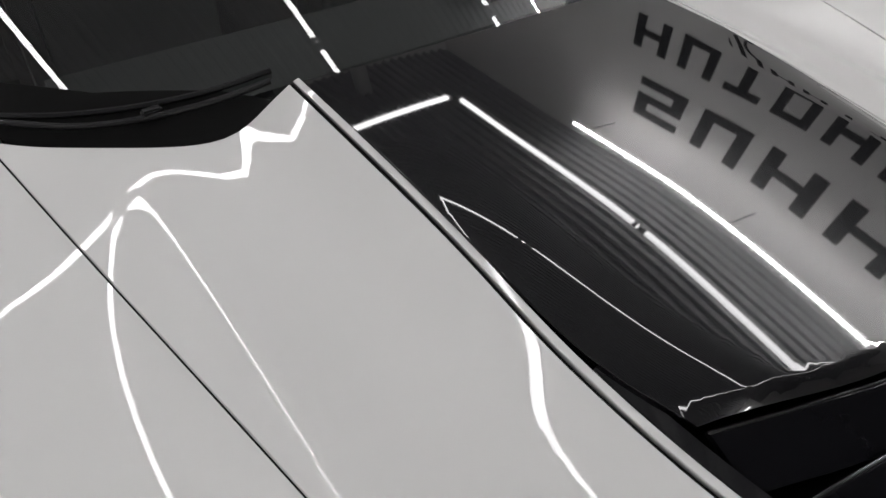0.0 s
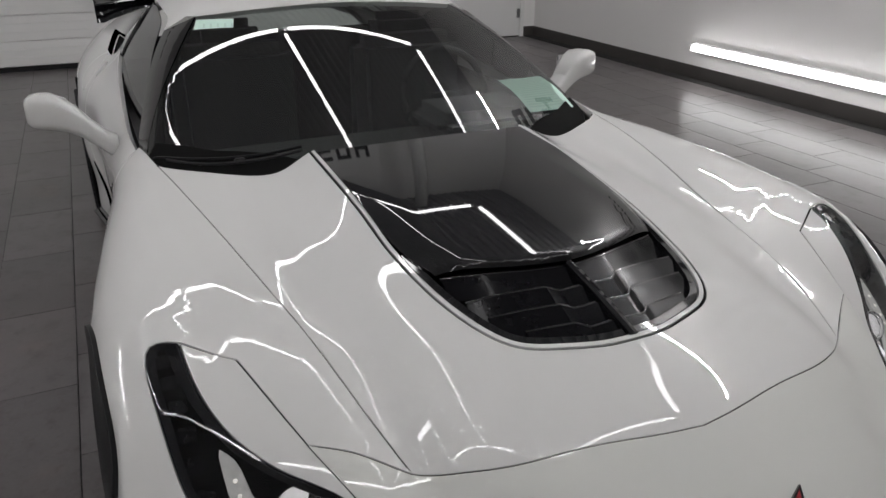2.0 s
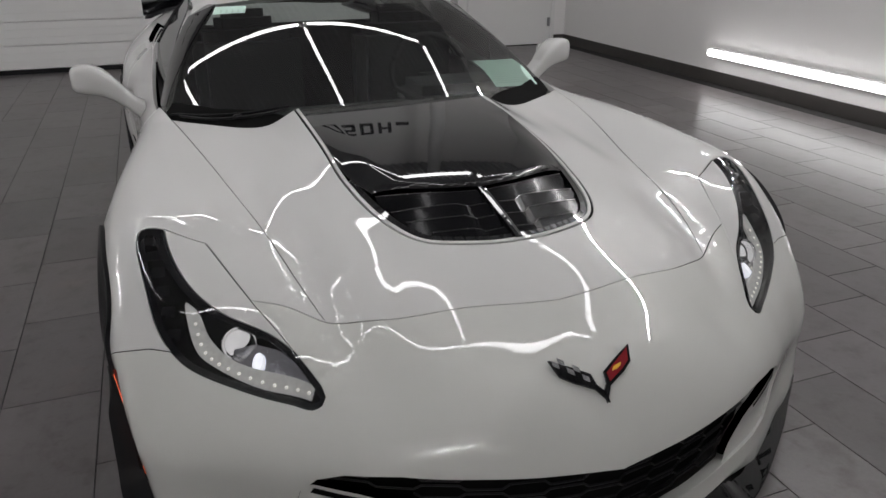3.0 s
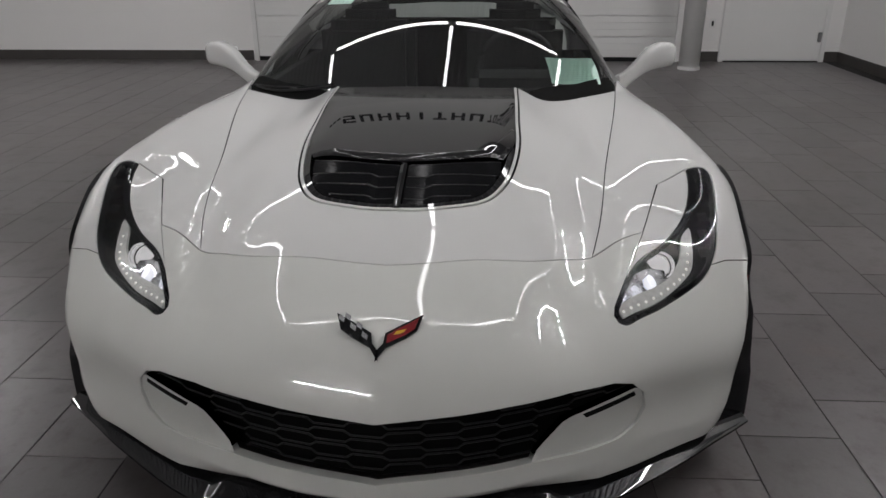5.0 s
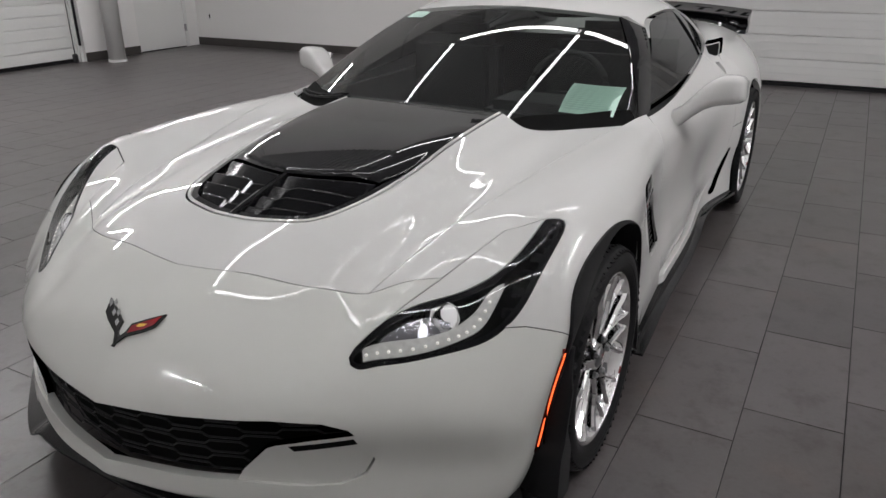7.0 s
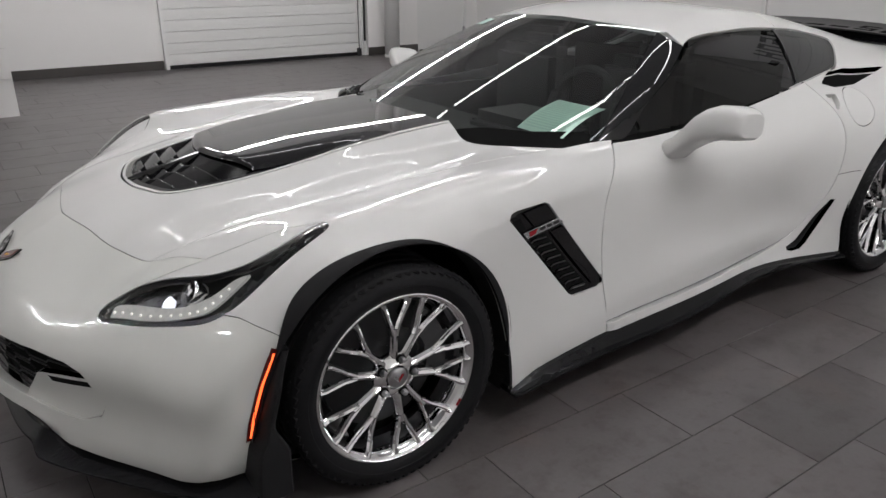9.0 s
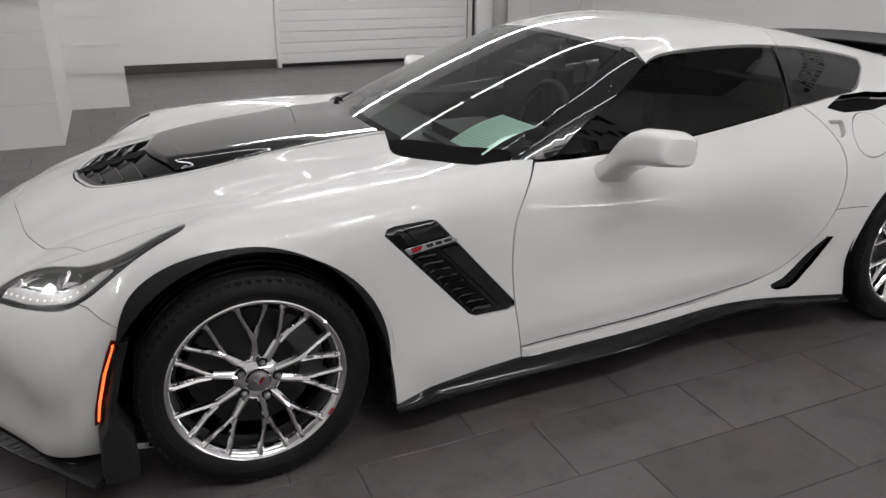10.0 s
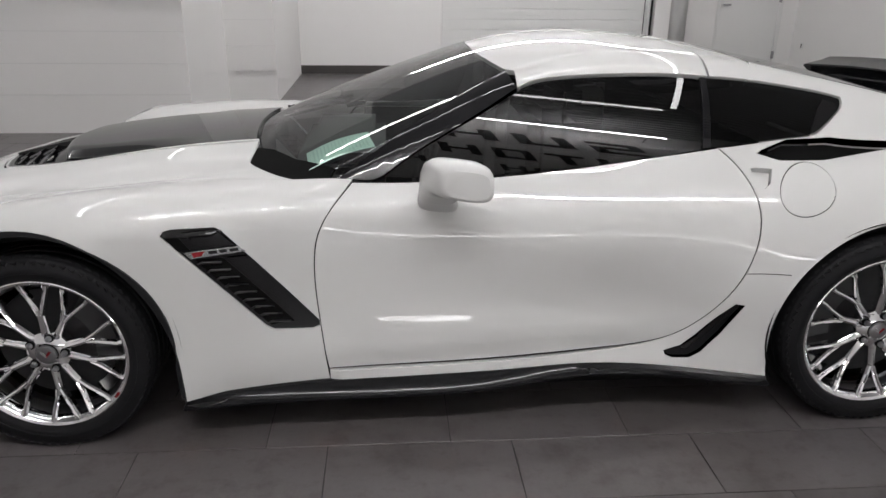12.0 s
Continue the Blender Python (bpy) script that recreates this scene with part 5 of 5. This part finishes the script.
RING_Z, RX0, RX1, RY0, RYM, RY1 = 3.0, -.75, 2.95, -1.58, -.05, 1.6
for y in (RY0, RYM, RY1):
    xm = (RX0 + RX1) / 2
    tube_light("ceiling_tube_light", (RX0 + .05, y, RING_Z), (xm - .02, y, RING_Z), "long white lit tube hung on thin wires", "hanging tube lights")
    tube_light("ceiling_tube_light", (xm + .02, y, RING_Z), (RX1 - .05, y, RING_Z), "long white lit tube hung on thin wires", "hanging tube lights")
for x in (RX0, RX1):
    tube_light("ceiling_tube_light", (x, RY0 + .04, RING_Z), (x, RYM - .02, RING_Z), "white lit cross tube hung on thin wires", "hanging tube lights")
    tube_light("ceiling_tube_light", (x, RYM + .02, RING_Z), (x, RY1 - .04, RING_Z), "white lit cross tube hung on thin wires", "hanging tube lights")
low_tube = tube_light("wall_tube_light", (4.2, SIDE + .07, .30), (.55, SIDE + .07, .30), "white lit tube low on the white wall", "wall tube lights", wires=False, r=.032, mat=TUBE_DIM)
# opaque backing added behind the tube so the wall does not flare
part("housing", box(-3.66, -.066, -.045, .01, -.012, .045, .006), DOORWHITE, low_tube, "white housing added behind the tube to keep its light off the wall")
tube_light("wall_tube_light", (4.0, SIDE + .5, 4.85), (-.8, SIDE + .5, 4.85), "white lit tube high on the wall above the lettering", "wall tube lights", wires=False, mat=TUBE_HIGH)
tube_light("ceiling_tube_light", (.4, 5.2, RING_Z), (5.0, 5.2, RING_Z), "long white lit tube hung on thin wires", "hanging tube lights", mat=TUBE_FAR)
# extra unseen tube ahead of the car, added to brighten the front bumper
tube_light("ceiling_tube_light", (FRONT + .4, 1.2, 4.5), (FRONT + .4, 6.0, 4.5), "added lit tube on thin wires near the front wall, brightening the bumper", "hanging tube lights", mat=TUBE_HIGH)

# ---- far side: wall steps, roll-up door, column, door ----
for name, b in (("wall_1", (FRONT, 3.95, 0, -.74, FAR, 4.2)), ("wall_2", (-.74, 5.63, 0, -.19, FAR, 4.2))):
    setting(name, box(*b), WALL, "projecting white wall with faint horizontal board joints", "wall")
z = .35
while z < 2.6:
    setting("trim", box(-3.4, 3.944, z, -.74, 3.95, z + .003), JOINT_GREY, "thin dark joint line in the white boards", "trim")
    setting("trim", box(-.74, 5.624, z, -.19, 5.63, z + .003), JOINT_GREY, "thin dark joint line in the white boards", "trim")
    z += .28
setting("baseboard_1", box(-.19, FAR - .015, 0, 1.86, FAR, .12), SKIRTING, "dark brown tile skirting", "baseboard")
setting("baseboard_2", box(BACK - .015, 2.72, 0, BACK, FAR + .1, .12), SKIRTING, "dark brown tile skirting", "baseboard")
setting("baseboard_3", box(FRONT, SIDE, 0, BACK, SIDE + .015, .12), SKIRTING, "dark brown tile skirting", "baseboard")
setting("baseboard_4", box(BACK - .015, -3.08, 0, BACK, -2.62, .12), SKIRTING, "dark brown tile skirting", "baseboard")
setting("baseboard_5", box(BACK - .015, SIDE + .015, 0, BACK, -4.28, .12), SKIRTING, "dark brown tile skirting", "baseboard")
setting("baseboard_6", box(4.98, FAR - .135, 0, 5.9, FAR - .12, .12), SKIRTING, "dark brown tile skirting", "baseboard")
setting("wall_pier", box(4.98, FAR - .12, 0, 5.9, FAR, HIGH), WALL, "white painted pier beside the roll-up door", "wall")


def roll_door(name, x0, x1, axis, at, inward, n=16, top=3.0):
    """A white roll-up door of horizontal slats between side guides, with a dark gap at the floor."""
    door = thing(name, "white closed roll-up door of ribbed horizontal slats", "garage door", kind="structure")
    def slab(u0, u1, d0, d1, z0, z1, bev=0.0):
        lo, hi = sorted((at + inward * d0, at + inward * d1))
        return box(u0, lo, z0, u1, hi, z1, bev) if axis == "x" else box(lo, u0, z0, hi, u1, z1, bev)
    h = (top - .05) / n
    for k in range(n):
        part("slat", slab(x0, x1, .004, .035, .05 + h * k + .003, .05 + h * (k + 1) - .003, .006), DOORWHITE, door)
        for j in (1, 2):
            part("rib", slab(x0, x1, .034, .040, .05 + h * k + h * j / 3 - .004, .05 + h * k + h * j / 3 + .004), DOORWHITE, door)
    part("bottom_seal", slab(x0, x1, .004, .03, .0, .047), PLASTIC, door, "black rubber bottom seal")
    for u in (x0 - .05, x1):
        part("guide", slab(u, u + .05, .002, .06, 0, top), DOORWHITE, door)
    return door


roll_door("garage_door_1", 1.92, 4.90, "x", FAR, -1, 20)
roll_door("garage_door_2", -2.52, 2.64, "y", BACK, -1, 12, 3.0)
cord = thing("door_chain", "black pull chain beside the roll-up door", "chain", at=(4.83, FAR - .09, 0))
part("chain", tube([(0, 0, .12), (0, 0, 2.4)], .006, 6), PLASTIC, cord)
part("weight", box(-.03, -.03, .0, .03, .03, .12, .01), GREY_TRIM, cord, "dark floor bracket")
strip_ = thing("door_stop", "black upright strip on the door guide", "strip", at=(4.94, FAR - .08, 0))
part("strip", box(-.012, -.012, .22, .012, .012, 2.2), PLASTIC, strip_)
part("strip_foot", box(-.02, -.015, 0, .02, .08, .22), DOORWHITE, strip_)
for x, y in ((5.2, 7.62), (6.6, -2.57)):
    col = thing("column", "round white painted steel column", "column", "columns", "structure", at=(x, y, 0))
    part("shaft", tube([(0, 0, 0), (0, 0, HIGH)], .115, 24), DOORWHITE, col, smooth=True)
    part("collar", tube([(0, 0, 0), (0, 0, .03)], .125, 24), DOORWHITE, col)


def leaf_door(name, axis, at, inward, u0, u1, hinge):
    door = thing(name, "white closed steel door with steel hinges", "door", kind="structure")
    def slab(a, b, d0, d1, z0, z1, bev=0.0):
        a, b = sorted((a, b))
        lo, hi = sorted((at + inward * d0, at + inward * d1))
        return box(a, lo, z0, b, hi, z1, bev) if axis == "x" else box(lo, a, z0, hi, b, z1, bev)
    part("leaf", slab(u0 + .06, u1 - .06, .003, .03, .015, 2.05, .003), DOORWHITE, door)
    part("threshold", slab(u0 + .06, u1 - .06, .002, .028, .0, .013), PLASTIC, door)
    for a, b in ((u0, u0 + .057), (u1 - .057, u1)):
        part("frame", slab(a, b, .002, .045, 0, 2.11, .004), DOORWHITE, door)
    part("head", slab(u0 + .057, u1 - .057, .002, .045, 2.055, 2.11, .004), DOORWHITE, door)
    for z in (.24, 1.05, 1.85):
        part("hinge", slab(hinge - .02, hinge + .02, .03, .05, z, z + .11, .003), STEEL, door, "steel hinge")
    other = u0 + u1 - hinge
    w = .05 if other < (u0 + u1) / 2 else -.05
    part("door_handle", slab(other + w, other + 3.2 * w, .03, .075, 1.0, 1.025, .005), STEEL, door, "steel lever handle")


leaf_door("door_1", "y", BACK, -1, -3.12, -4.26, -4.23)
leaf_door("door_2", "x", FAR + .0, -1, 5.93, 6.95, 6.9)
for x, y, n in ((BACK, 7.8, "x"), (BACK, -2.95, "x")):
    out = thing("wall_socket", "white wall socket plate", "socket", at=(x - .008, y, .45))
    part("plate", box(-.006, -.035, -.055, .007, .035, .055, .003), DOORWHITE, out)
    part("slots", box(-.0075, -.012, -.03, -.0062, .012, .03), PLASTIC, out)


# ---- lettering on the walls, as plain blocks ----
def lettering(name, axis, at, inward, start, step, z, height, count, label, shapes):
    """A row of letter-like blocks, each of a few strokes."""
    row = thing(name, label, "lettering", "wall lettering")
    for k in range(count):
        u = start + step * k
        w = step * .74
        kind = shapes[k % len(shapes)]
        strokes = {"H": ((0, .26, 0, 1), (.74, 1, 0, 1), (0, 1, .4, .6)), "U": ((0, .26, 0, 1), (.74, 1, 0, 1), (0, 1, 0, .22)), "I": ((.36, .64, 0, 1),),
                   "T": ((.36, .64, 0, 1), (0, 1, .78, 1)), "S": ((0, 1, 0, .2), (0, 1, .4, .6), (0, 1, .8, 1), (0, .26, .5, 1), (.74, 1, 0, .5)),
                   "O": ((0, .26, 0, 1), (.74, 1, 0, 1), (0, 1, 0, .2), (0, 1, .8, 1)), "-": ((0, 1, .0, .3),)}[kind]
        for i, (a, b, c, d) in enumerate(strokes):
            u0, u1 = sorted((u + w * a, u + w * b))
            lo, hi = sorted((at + inward * (.001 + .001 * i), at + inward * (.006 + .001 * i)))
            bm = box(u0, lo, z + height * c, u1, hi, z + height * d) if axis == "x" else box(lo, u0, z + height * c, hi, u1, z + height * d)
            part("block", bm, SIGN, row)
    return row


lettering("wall_lettering", "x", SIDE, 1, 3.55, -.86, 3.75, .70, 6, "row of large black letter blocks on the white wall", "SUHHIT")
lettering("wall_lettering", "x", SIDE, 1, 3.75, -.56, 2.75, .56, 10, "row of large black letter blocks on the white wall", "HUTOHOTIUS")
lettering("wall_lettering", "x", SIDE, 1, 3.85, -.33, 2.05, .32, 17, "row of small black letter blocks on the white wall", "HHHSUHHITHUTOSOH")
lettering("wall_lettering", "y", BACK, -1, 2.9, -.31, 3.55, .45, 17, "row of black letter blocks high on the back wall", "---SUHHITHUTOSOH")
